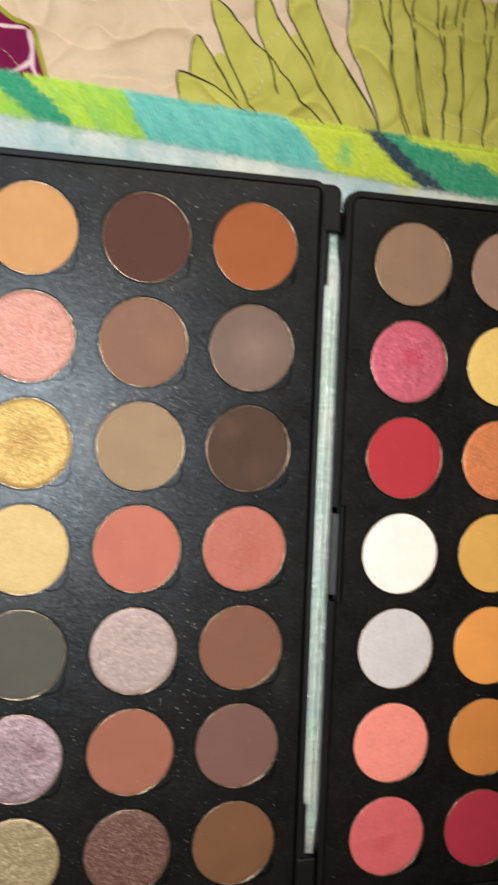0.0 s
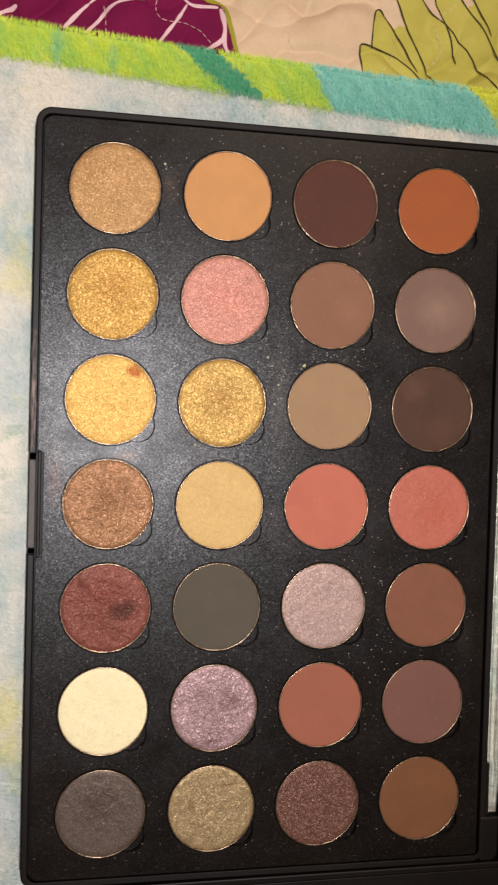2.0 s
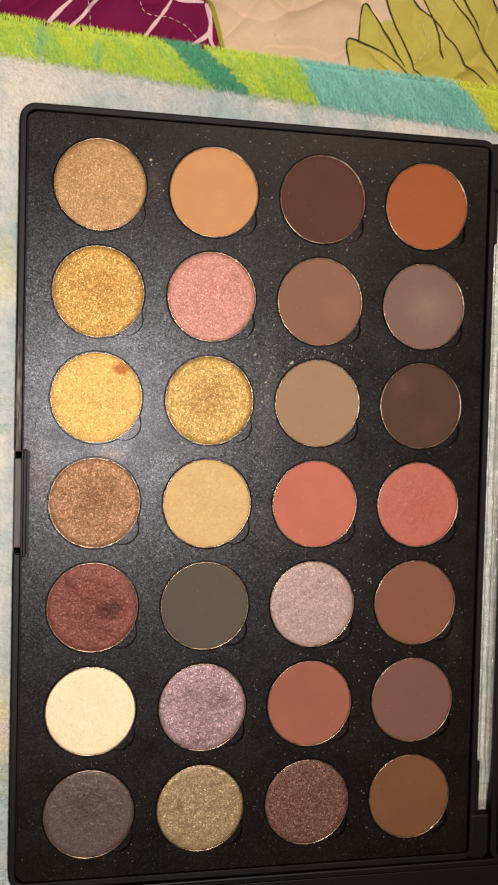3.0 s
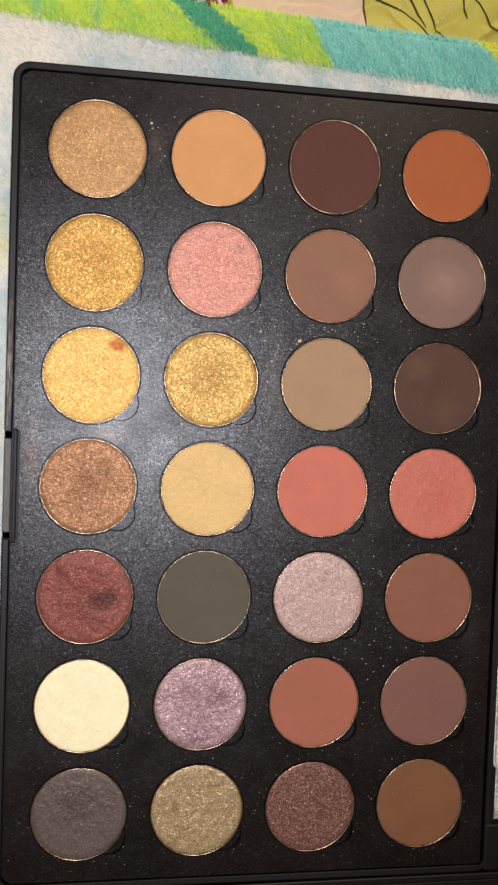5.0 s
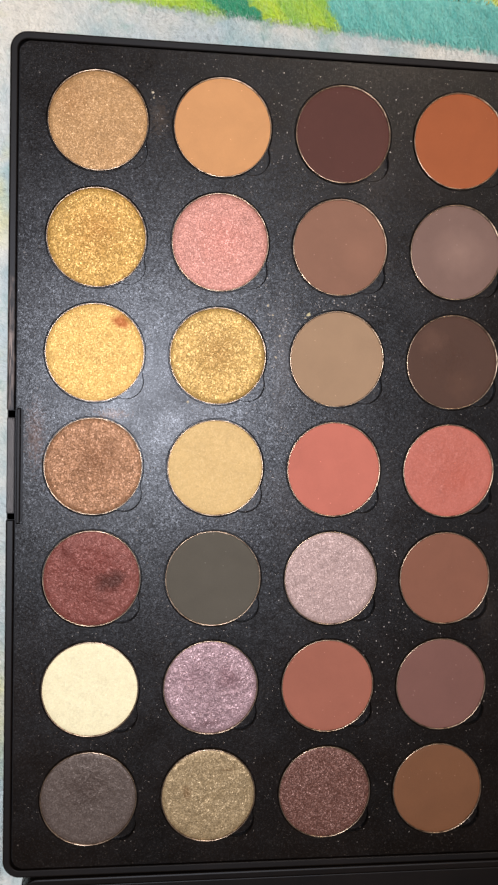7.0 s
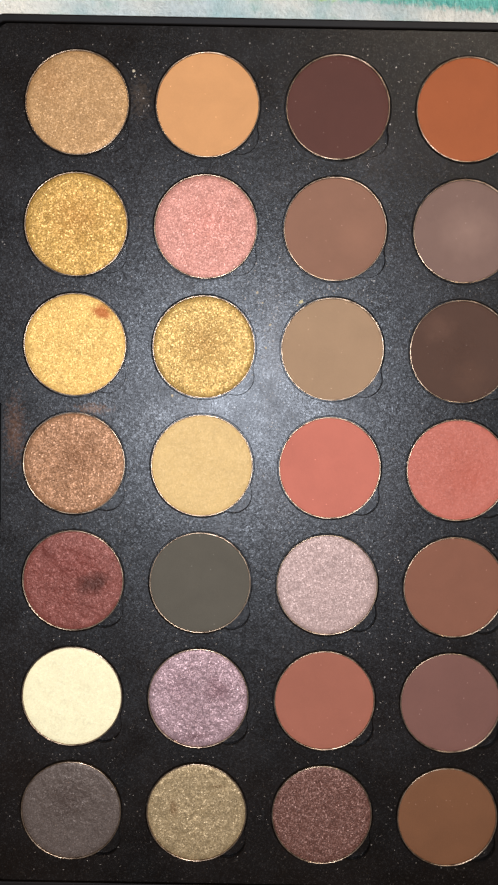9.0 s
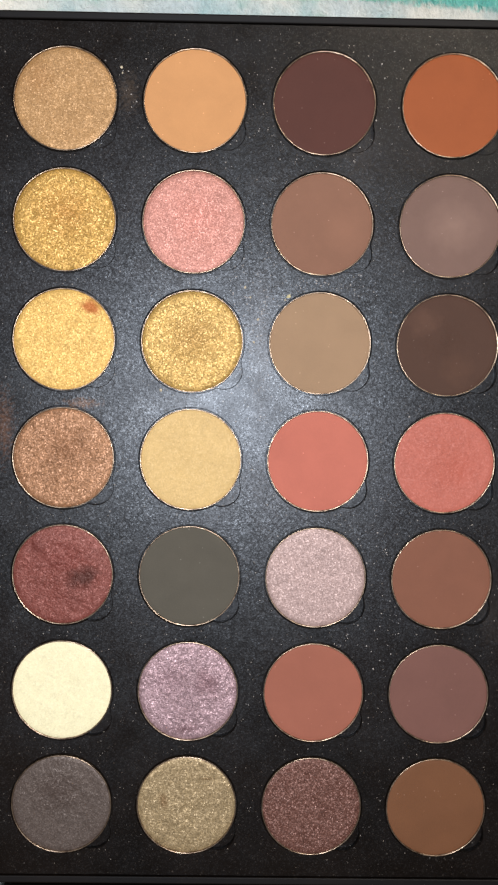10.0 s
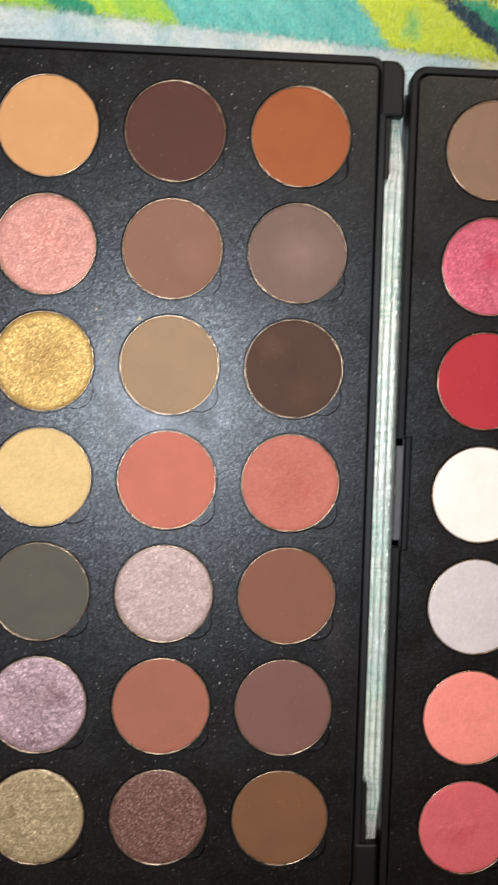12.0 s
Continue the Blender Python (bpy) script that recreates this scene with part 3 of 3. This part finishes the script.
def build_palette(label, powders, place, seed, insert_mat, insert_words, px=PX, py=PY, widen=0.0):
    """widen: how much farther out the opening side lies, in millimetres."""
    root = tagged(new("eyeshadow_palette"), label, "makeup palette", "eyeshadow palettes")
    root.matrix_basis = place
    part("tray", tray_mesh(True, -71.4 - widen, mat=STREAKED_TRAY if widen == 0 else BLACK_TRAY), root)
    part("insert", insert_mesh(insert_mat, px, py, -69.0 - widen), root, insert_words)
    # clasp in the middle of the opening side
    clasp = part("clasp", block("clasp", -71.3 - widen, -14.6, -67.1 - widen, 14.5, 0.3, -3.2, -1.4, 0.1, BLACK_TRAY), root)
    part("clasp_tab", block("clasp_tab", -71.35 - widen, -12.8, -69.25 - widen, 12.6, 0.35, -3.0, 0.3, 0.3, GREY_TAB), clasp, "smooth dark grey clasp tab")
    part("clasp_ridge", block("clasp_ridge", -68.85 - widen, -15.4, -67.85 - widen, 15.0, 0.25, -1.6, 0.5, 0.25, BLACK_TRAY), clasp)
    # hinge side: two black knuckles with a ribbed clear bar between them
    for y0, y1, rs in ((96.5, 110.9, (0.5, 0.5, 3.2, 0.8)), (-111.4, -97.2, (0.8, 2.6, 0.5, 0.5))):
        part("hinge_knuckle", block("hinge_knuckle", 69.3, y0, 75.55, y1, rs, -9.5, 0.8, 0.7, BLACK_TRAY), root)
    # black blocks added as the shade beside the bar's narrow ends
    for y0, y1 in ((80.7, 96.5), (-97.4, -80.7)):
        part("hinge_shade", block("hinge_shade", 70.9, y0, 72.4, y1, 0.2, -9.5, -0.5, 0.2, BLACK_TRAY), root)
    part("hinge_bar", hinge_bar_mesh(), root, "clear ribbed plastic hinge bar").visible_shadow = False
    for row in range(ROW_N):
        for col in range(COL_N):
            rgb, kind, worn, words, stains = powders(row, col)
            s = seed + row * 4 + col
            rnd = random.Random(s)
            at = pose((col - 1.5) * px * MM, (3 - row) * py * MM, 0, rnd.uniform(-0.5, 0.5), rnd.uniform(-0.5, 0.5), 0)
            pan = part("pan", PAN_MESH, root, "", at)
            me = powder_mesh(kind, s, worn)
            me.materials.append(powder_material("powder", rgb, kind, stains, s, PEBBLES.get(words, ())))
            part("powder", me, pan, words)
    return root


def hinge_bar_mesh():
    """A clear bar with three ribs along it and fine ridges across, tapering raggedly to a narrow bare tip at both ends."""
    cut = [-96.6 + 0.62 * i for i in range(312)]
    verts, faces, m = [], [], 25
    for y in cut:
        end = 96.7 - abs(y)
        wide = max(0.0, min(1.0, (end - 14) / 3.6))
        neck = max(0.0, min(1.0, (end - 3) / 9))
        wob = 0.25 * noise.noise((0.3, y * 0.55, 2.2)) * (1 - wide)
        x0 = 72.7 - 0.35 * neck - 1.3 * wide + wob
        x1 = 75.4 + 1.1 * neck + 0.3 * wide + wob
        for i in range(m):
            f = i / (m - 1)
            z = -1.6 + 0.5 * abs(math.sin(f * math.pi * 3)) + 0.12 * noise.noise((f * 6, y * 0.5, 1.7))
            if end > 9:
                z += 0.045 * math.sin(y * 4.4 + 2.0 * noise.noise((f * 2, y * 0.12, 6.0)))
            verts.append(((x0 + (x1 - x0) * f) * MM, y * MM, z * MM))
        for i in range(m):
            f = 1 - i / (m - 1)
            verts.append(((x0 + (x1 - x0) * f) * MM, y * MM, -3.4 * MM))
    n = 2 * m
    for k in range(len(cut) - 1):
        for i in range(n):
            j = (i + 1) % n
            faces.append((k * n + i, (k + 1) * n + i, (k + 1) * n + j, k * n + j))
    faces.append(tuple(range(n)))
    faces.append(tuple(range(len(verts) - 1, len(verts) - n - 1, -1)))
    return mesh_of("hinge_bar", verts, faces, [CLEAR], False)


warm_palette = build_palette("black plastic palette of warm brown and gold eyeshadows on the blanket", lambda r, c: WARM[r][c], pose(0, 0, 0), 100, BLACK_INSERT, "black plastic insert dusted with fallen powder")
bright_palette = build_palette("black plastic palette of red, orange and white eyeshadows, on the blanket", lambda r, c: BRIGHT[r][c] if c < 2 else MORE[(r + c) % 2], pose(0.14974, -0.00208, 0, 0, 0, -0.20), 300, CLEAN_INSERT, "black plastic insert with a few specks", 33.2, 30.28, 1.6)


black_case = tagged(new("palette_case"), "closed black plastic palette case lying against the brown palette", "makeup palette", "eyeshadow palettes")
black_case.matrix_basis = pose(0.0050, -0.2238, 0, 0, 0, 0.12)
part("tray", tray_mesh(False, -71.4, 86.0), black_case)
part("panel", block("panel", -69.0, -109.1, 83.7, 109.4, 2.8, -1.3, -0.1, 0.2, BLACK_TRAY), black_case)


def crumbs(name, spots, size, rgb, label, seed):
    """Loose powder: low irregular grains lying on the insert."""
    rnd = random.Random(seed)
    verts, faces = [], []
    for x, y in spots:
        s = size * rnd.uniform(0.5, 1.4)
        b, k = len(verts), 5
        turn = rnd.uniform(0, 6.3)
        for i in range(k):
            a = turn + 2 * math.pi * i / k
            q = s * rnd.uniform(0.6, 1.1)
            verts.append(((x + q * math.cos(a)) * MM, (y + q * math.sin(a)) * MM, 0.01 * MM))
        verts.append(((x + rnd.uniform(-0.2, 0.2) * s) * MM, (y + rnd.uniform(-0.2, 0.2) * s) * MM, (0.02 + s * 0.6) * MM))
        for i in range(k):
            faces.append((b + i, b + (i + 1) % k, b + k))
    mat = plain_material(name, rgb, tuple(int(c * 0.8) for c in rgb), 0.8, 800)
    return tagged(new(name, mesh_of(name, verts, faces, [mat], False)), label, "powder", "", "stuff")


def scatter(n, seed):
    """Spots between the pans, thicker close to their rims."""
    rnd, out = random.Random(seed), []
    while len(out) < n:
        row, col = rnd.randrange(7), rnd.randrange(4)
        a, r = rnd.uniform(0, 2 * math.pi), 13.8 + abs(rnd.gauss(0, 2.6))
        x, y = (col - 1.5) * PX + r * math.cos(a), (3 - row) * PY + r * math.sin(a)
        near = min(math.hypot(x - (c - 1.5) * PX, y - (3 - q) * PY) for q in range(7) for c in range(4))
        if near > 13.7 and abs(x) < 68 and -107 < y < 108:
            out.append((x, y))
    return out


crumbs("powder_dust", scatter(750, 5), 0.11, (196, 192, 186), "fine pale powder dust fallen between the pans", 5)
crumbs("brown_dust", scatter(420, 6), 0.1, (132, 122, 112), "fine grey brown powder dust fallen between the pans", 6)
def cluster(n, seed, x0, y0, sx, sy):
    """Spots thick about one place, clear of the pans."""
    rnd, out = random.Random(seed), []
    while len(out) < n:
        x, y = rnd.gauss(x0, sx), rnd.gauss(y0, sy)
        if min(math.hypot(x - (c - 1.5) * PX, y - (3 - q) * PY) for q in range(7) for c in range(4)) > 13.7 and abs(x) < 67:
            out.append((x, y))
    return out


crumbs("pale_dust", cluster(150, 21, 1, 34, 6, 14) + cluster(50, 22, 17, 46, 8, 4) + cluster(50, 23, 16, 88, 14, 10) + cluster(70, 24, 32, -32, 12, 16) + cluster(12, 25, -33, 94, 2, 4), 0.15, (214, 212, 210), "pale powder grains fallen thickly between the middle pans", 12)
crumbs("powder_crumbs", [(7.2, 41.0), (-1.6, 41.5), (-0.6, 30.2), (-24.1, 17.6), (-3.0, 44.0), (0.4, 36.0), (-34.6, 97.0), (-34.9, 98.4)], 0.4, (222, 214, 190), "pale crumbs of broken pressed powder", 7)
crumbs("powder_lump", [(8.1, 41.9)], 0.75, (226, 220, 176), "pale yellow lump of broken pressed powder", 9)


# ---- bed: quilt, blanket ----
def hem_top(x):
    return 133.6 - 0.045 * x + 0.00009 * x * x


def hem_seam(x):
    return 121.0 - 0.067 * x + 0.00004 * x * x


def puff(x, y):
    """The quilt's surface height in millimetres: pillows between stitched creases."""
    n = abs(noise.noise((x * 0.036 + 3.1, y * 0.036 + 1.7, 0.3)))
    m = abs(noise.noise((x * 0.062 - 2.2, y * 0.062 + 8.4, 4.1)))
    z = -15.0 + 3.2 * (1 - (1 - min(1, n * 2.5)) ** 1.9) + 2.0 * (1 - (1 - min(1, m * 2.4)) ** 1.9)
    z -= 5 * max(0.0, min(1.0, (hem_top(x) - 2 - y) / 5))
    return z + 0.5 * noise.noise((x * 0.11 + 1.5, y * 0.16, 7.7)) + 0.2 * noise.noise((x * 0.3, y * 0.3, 2.0))


def smooth_line(pts, closed=False, steps=6):
    """Catmull-Rom through the given points."""
    n, out = len(pts), []
    for i in range(n if closed else n - 1):
        p = [pts[(i + d) % n] if closed else pts[max(0, min(n - 1, i + d))] for d in (-1, 0, 1, 2)]
        for s in range(steps):
            t = s / steps
            out.append(tuple(0.5 * (2 * p[1][k] + (p[2][k] - p[0][k]) * t + (2 * p[0][k] - 5 * p[1][k] + 4 * p[2][k] - p[3][k]) * t * t + (3 * p[1][k] - p[0][k] - 3 * p[2][k] + p[3][k]) * t ** 3) for k in (0, 1)))
    if not closed:
        out.append(pts[-1])
    return out


def inside(x, y, poly):
    hit, j = False, len(poly) - 1
    for i in range(len(poly)):
        (a, b), (c, d) = poly[i], poly[j]
        if (b > y) != (d > y) and x < (c - a) * (y - b) / (d - b) + a:
            hit = not hit
        j = i
    return hit


# leaf print: leaflets of a fan; flower print: the scalloped edge of a big petal
# each leaflet: left foot, left side, tip, right side, right foot
LOW_LEAFLETS = [
    [(26.5, 131), (25.7, 138.5), (26.3, 142.2), (37, 139.7), (50.1, 131.4)],
    [(29.3, 141.5), (29.4, 149), (32, 154.8), (36, 149.5), (45, 136)],
    [(52, 131.6), (42.3, 146.5), (35.3, 165.2), (51.7, 153.1), (72.4, 131.2)],
    [(58, 140), (50.5, 160), (48.9, 173.6), (61, 157.5), (80.6, 130.2)],
    [(69, 149.1), (59.5, 169), (61, 192), (72.4, 161.7), (92.6, 130.9)],
]
TALL_LEAFLETS = [
    [(92.2, 131.2), (80.3, 160), (79.3, 190), (91, 168.5), (102.8, 130.5)],
    [(102, 129), (94.2, 160), (94, 196), (102, 160), (112, 126)],
    [(110.3, 129), (102, 160), (106, 197), (113, 154), (114.3, 126)],
    [(114.6, 127), (113, 160), (114.5, 197), (119, 156), (121, 126)],
    [(121.3, 126), (119.2, 160), (123.5, 197), (128, 156), (129.8, 126)],
    [(130, 126), (128.6, 157), (137, 197), (145, 160), (142, 126)],
]
LEAFLETS = LOW_LEAFLETS + TALL_LEAFLETS
# where the leaflets run together, and the bare strip between two of them
LEAF_BASE = [(28, 131), (29, 140), (38, 150), (46, 149), (55, 155), (63, 159), (72, 160), (80, 172), (90, 176), (101, 178), (150, 178), (150, 124), (28, 124)]
LEAF_GAP = [(62.5, 188), (72.8, 161.9), (82.6, 146), (91.0, 133), (92.0, 132.2), (86.2, 145), (80.5, 160), (79.5, 188)]
PETAL = [(-110, 120), (-112, 160), (-70, 182), (-46, 178), (-39.7, 169.4), (-38.0, 166.2), (-30.8, 165.7), (-27.7, 161.8), (-28.3, 155.6), (-23.1, 151.2), (-17.9, 150.2), (-16.0, 143.7), (-12.8, 134.5), (-11, 122)]
VEINS = [
    ([(-43.5, 175), (-41.4, 169.2), (-39.4, 163.5), (-48.5, 153.8)], 1.3), ([(-39.0, 163.5), (-35, 165.4), (-30.6, 164.6), (-29.2, 159.9), (-32.3, 152.8)], 1.1),
    ([(-64, 131), (-55.6, 140.0), (-49.4, 146.8), (-37.5, 150.8), (-31.5, 152.9), (-26.9, 149.1), (-18.8, 149.4)], 1.2), ([(-28.4, 149.2), (-31, 144.5), (-34.4, 139.6), (-40, 132.3)], 1.1),
]
VEINS += [
    ([(-18.2, 149.1), (-17.0, 143.0), (-16.9, 139), (-14.6, 133.9)], 1.5), ([(-17, 140), (-21.5, 136.3), (-25, 134)], 1.3), ([(-57.5, 145.2), (-64.5, 138.2)], 1.2), ([(-77.9, 143.3), (-85, 139)], 1.2), ([(-62, 162), (-48.4, 168.6), (-43, 172)], 1.2), ([(-57.5, 145.2), (-50, 153), (-48.5, 153.8)], 0.8),
]


def axis(fine0, fine1, step, far0, far1):
    """Grid lines: fine between fine0 and fine1, wider outside."""
    a = [fine0 + step * i for i in range(int(round((fine1 - fine0) / step)) + 1)]
    lo, d = [], step
    x = fine0
    while x > far0:
        d = min(60, d * 1.5)
        x -= d
        lo.append(max(x, far0))
    hi, d, x = [], step, fine1
    while x < far1:
        d = min(60, d * 1.5)
        x += d
        hi.append(min(x, far1))
    return lo[::-1] + a + hi


def build_quilt():
    xs, ys = axis(-96, 150, 0.5, -700, 800), axis(127, 190, 0.5, -900, 700)
    leaflets = [smooth_line(p, False, 8) for p in LEAFLETS]
    petal = smooth_line(PETAL, True, 5)
    boxes = [(min(p[0] for p in q), max(p[0] for p in q), min(p[1] for p in q), max(p[1] for p in q)) for q in leaflets]
    verts = []
    for y in ys:
        for x in xs:
            verts.append((x * MM, y * MM, puff(x, y) * MM))
    nx, faces, mats = len(xs), [], []
    for j in range(len(ys) - 1):
        for i in range(nx - 1):
            faces.append((j * nx + i, j * nx + i + 1, (j + 1) * nx + i + 1, (j + 1) * nx + i))
            x, y = (xs[i] + xs[i + 1]) / 2, (ys[j] + ys[j + 1]) / 2
            k = 0
            if 118 < y < 200 and -115 < x < 150:
                if x > 20:
                    k = 1 if inside(x, y, LEAF_BASE) else 0
                    for q, (a, b, c, d) in zip(leaflets, boxes):
                        if a < x < b and c < y < d and inside(x, y, q):
                            k = 1
                            break
                    if inside(x, y, LEAF_GAP):
                        k = 0
                elif inside(x, y, petal):
                    k = 2
            mats.append(k)
    me = mesh_of("quilt", verts, faces, [BEIGE, LEAF, MAGENTA])
    me.polygons.foreach_set("material_index", mats)
    quilt = tagged(new("quilt", me), "beige quilted cotton bedspread printed with green leaves and a magenta flower", "quilt")

    def ribbon(name, line, width, mat, lift=0.12, label=""):
        verts, faces = [], []
        n = len(line)
        for i, (x, y) in enumerate(line):
            (a, b), (c, d) = line[max(0, i - 1)], line[min(n - 1, i + 1)]
            l = math.hypot(c - a, d - b) or 1
            w = width * (0.75 + 0.45 * noise.noise((x * 0.3, y * 0.3, width))) * (0.45 if i in (0, n - 1) else 1)
            nx_, ny_ = -(d - b) / l * w / 2, (c - a) / l * w / 2
            for s, up in ((-1, 0.03), (0, lift), (1, 0.03)):
                px, py = x + s * nx_, y + s * ny_
                verts.append((px * MM, py * MM, (puff(px, py) + up + 0.32) * MM))
        for i in range(n - 1):
            for s in (0, 1):
                faces.append((3 * i + s, 3 * i + s + 1, 3 * i + s + 4, 3 * i + s + 3))
        return part(name, mesh_of(name, verts, faces, [mat]), quilt, label)

    for q in LEAFLETS:
        ribbon("leaf_outline", smooth_line(q, False, 10), 0.6, INK)
    for q, w in VEINS:
        ribbon("petal_vein", smooth_line(q, False, 8), w * 1.1, WHITE_PRINT)
    ribbon("petal_edge", smooth_line([(x + 0.5, y + 0.3) for x, y in PETAL[3:-1]], False, 8), 1.7, OLIVE, 0.08)
    # running stitches in wandering scallops
    seams = [
        [(-37.5, 149.6), (-37.7, 146.4), (-36.3, 143.8), (-33.0, 143.1), (-29.7, 143.3), (-26.4, 142.7), (-23.6, 141.1), (-21.7, 138.9), (-20.2, 137.6)],
        [(-53.0, 146), (-52.4, 141.1), (-52.3, 137)],
        [(60, 162), (56.7, 158.1), (52.6, 154.3), (50.3, 149.5), (52.4, 144.6), (51.3, 140.5), (47, 137)],
        [(36.7, 146), (36.7, 143.0), (36.2, 139.6), (34.5, 136.6), (32.2, 134.1)],
        [(8.2, 156), (8.2, 153.4), (7.2, 150.0), (3.9, 144.2), (2.9, 140.8), (5.2, 138.8)],
    ]
    for seam in seams:
        line = smooth_line(seam, False, 24)
        gone, start = 0.0, None
        for (a, b), (c, d) in zip(line, line[1:]):
            if gone % 2.2 < 1.5:
                start = start or (a, b)
            elif start:
                ribbon("stitch", [start, ((start[0] + a) / 2, (start[1] + b) / 2), (a, b)], 0.3, THREAD, 0.2)
                start = None
            gone += math.hypot(c - a, d - b)
    rnd = random.Random(11)
    for k in range(9):
        x, y, a = rnd.uniform(-90, 140), rnd.uniform(138, 185), rnd.uniform(0, 6.3)
        turn = rnd.choice((-1, 1)) * rnd.uniform(0.10, 0.2)
        for s in range(14):
            x2, y2 = x + 1.6 * math.cos(a), y + 1.6 * math.sin(a)
            ribbon("stitch", [(x, y), ((x + x2) / 2, (y + y2) / 2), (x2, y2)], 0.26, THREAD, 0.18)
            x, y = x + 2.4 * math.cos(a), y + 2.4 * math.sin(a)
            a += turn
            if s == 7:
                turn = -turn
    return quilt


build_quilt()


def blanket_z(x, y):
    """Height in millimetres of the fleece: a flat body, a soft padded hem, a rounded edge."""
    top, seam = hem_top(x), hem_seam(x)
    z = -7.6 + 0.25 * noise.noise((x * 0.06, y * 0.06, 5.0)) + 0.12 * noise.noise((x * 0.3, y * 0.3, 9.0))
    if y > seam:
        f = (y - seam) / (top - seam)
        z += 1.1 * max(0, math.sin(math.pi * min(1, f * 0.9 + 0.02))) ** 0.6
    z -= 0.7 * math.exp(-((y - seam) / 1.0) ** 2)
    e = top - y
    if e < 1.8:
        z -= 3.2 * (1 - max(0, e) / 1.8) ** 2
    if -70.2 < x < 225 and -330 < y < 110.2:
        z = min(z, -10.0 + 0.06) if not (75 < x < 80 and y > 103) else -3.5
    return z


def build_blanket():
    xs = axis(-96, 150, 1.5, -500, 600)
    fs = [-500, -400, -320, -260, -220, -190, -170, -150, -135] + [-125 + 2.5 * i for i in range(92)]
    fs += [106 + 0.8 * i for i in range(8)]
    verts, nx = [], len(xs)
    levels = [("y", y) for y in fs] + [("s", 1 - (1 - i / 24) ** 1.0) for i in range(25)] + [("d", -13.8)]
    for kind, v in levels:
        for x in xs:
            if kind == "y":
                y = v
                z = blanket_z(x, y)
            elif kind == "s":
                y = max(112, hem_seam(x) - 3) + (hem_top(x) - max(112, hem_seam(x) - 3)) * v
                z = blanket_z(x, y)
            else:
                y, z = hem_top(x) - 0.6, v
            verts.append((x * MM, y * MM, z * MM))
    faces = [(j * nx + i, j * nx + i + 1, (j + 1) * nx + i + 1, (j + 1) * nx + i) for j in range(len(levels) - 1) for i in range(nx - 1)]
    blanket = tagged(new("fleece_blanket", mesh_of("fleece_blanket", verts, faces, [FLEECE])), "pale blue fuzzy fleece blanket with a bright lime and teal hem", "blanket")
    # the pile: short bent tufts over the parts that lie open
    rng = np.random.default_rng(4)
    fields = ((-98, -71.2, -118, 125, 34000), (-98, 152, 110.9, 142, 76000), (70.9, 78, -112, 112, 3500))
    vs, fc = [], []
    for x0, x1, y0, y1, n in fields:
        for x, y in zip(rng.uniform(x0, x1, n), rng.uniform(y0, y1, n)):
            top = hem_top(x)
            if y > top - 0.2:
                continue
            hem = y > hem_seam(x)
            a = rng.normal(-1.35 if hem else 2.4 + 0.9 * noise.noise((x * 0.05, y * 0.05, 3)), 0.3 if hem else 0.5)
            if y > top - 1.3:
                a = rng.normal(1.5, 0.45)
            l, w = rng.uniform(1.2, 2.4) * (1.0 if hem else 1.1), rng.uniform(0.07, 0.15)
            if x0 == 70.9:
                l *= 0.7
            z = blanket_z(x, y)
            c, s = math.cos(a), math.sin(a)
            b = len(vs)
            vs += [((x - w * s) * MM, (y + w * c) * MM, z * MM), ((x + w * s) * MM, (y - w * c) * MM, z * MM),
                   ((x + l * 0.5 * c + w * 0.7 * s) * MM, (y + l * 0.5 * s - w * 0.7 * c) * MM, (z + 0.55) * MM), ((x + l * 0.5 * c - w * 0.7 * s) * MM, (y + l * 0.5 * s + w * 0.7 * c) * MM, (z + 0.55) * MM),
                   ((x + l * c) * MM, (y + l * s) * MM, (z + rng.uniform(0.35, 0.8)) * MM)]
            fc += [(b, b + 1, b + 2, b + 3), (b + 3, b + 2, b + 4)]
    pile = part("nap", mesh_of("nap", vs, fc, [TUFTS]), blanket)
    pile["kind"] = "stuff"


build_blanket()

# ---- the bed and plain room that close the place ----
SHEET = plain_material("white_sheet", (215, 208, 198), (200, 192, 180), 0.9, 12)
PAINT = plain_material("wall_paint", (208, 198, 180), (200, 188, 170), 0.8, 3)
BOARDS = plain_material("floor_boards", (120, 88, 60), (98, 70, 46), 0.5, 6)
tagged(new("mattress", block("mattress", -690, -890, 790, 690, 60, -280, -17.5, 30, SHEET)), "thick white mattress under the quilt", "mattress")
tagged(new("bed_base", block("bed_base", -680, -880, 780, 680, 20, -600, -280, 5, BOARDS)), "wooden bed base under the mattress", "bed")


def room_box(name, a, b, mat):
    v = [(x, y, z) for z in (a[2], b[2]) for x, y in ((a[0], a[1]), (b[0], a[1]), (b[0], b[1]), (a[0], b[1]))]
    f = [(3, 2, 1, 0), (4, 5, 6, 7), (0, 1, 5, 4), (1, 2, 6, 5), (2, 3, 7, 6), (3, 0, 4, 7)]
    return tagged(new(name, mesh_of(name, v, f, [mat], False)), kind="structure")


room_box("floor", (-1.7, -1.9, -0.7), (2.1, 2.1, -0.6), BOARDS)
room_box("ceiling", (-1.7, -1.9, 1.8), (2.1, 2.1, 1.9), PAINT)
room_box("wall_north", (-1.6, 2.0, -0.6), (2.0, 2.1, 1.8), PAINT)
room_box("wall_south", (-1.6, -1.9, -0.6), (2.0, -1.8, 1.8), PAINT)
room_box("wall_west", (-1.7, -1.9, -0.6), (-1.6, 2.1, 1.8), PAINT)
room_box("wall_east", (2.0, -1.9, -0.6), (2.1, 2.1, 1.8), PAINT)
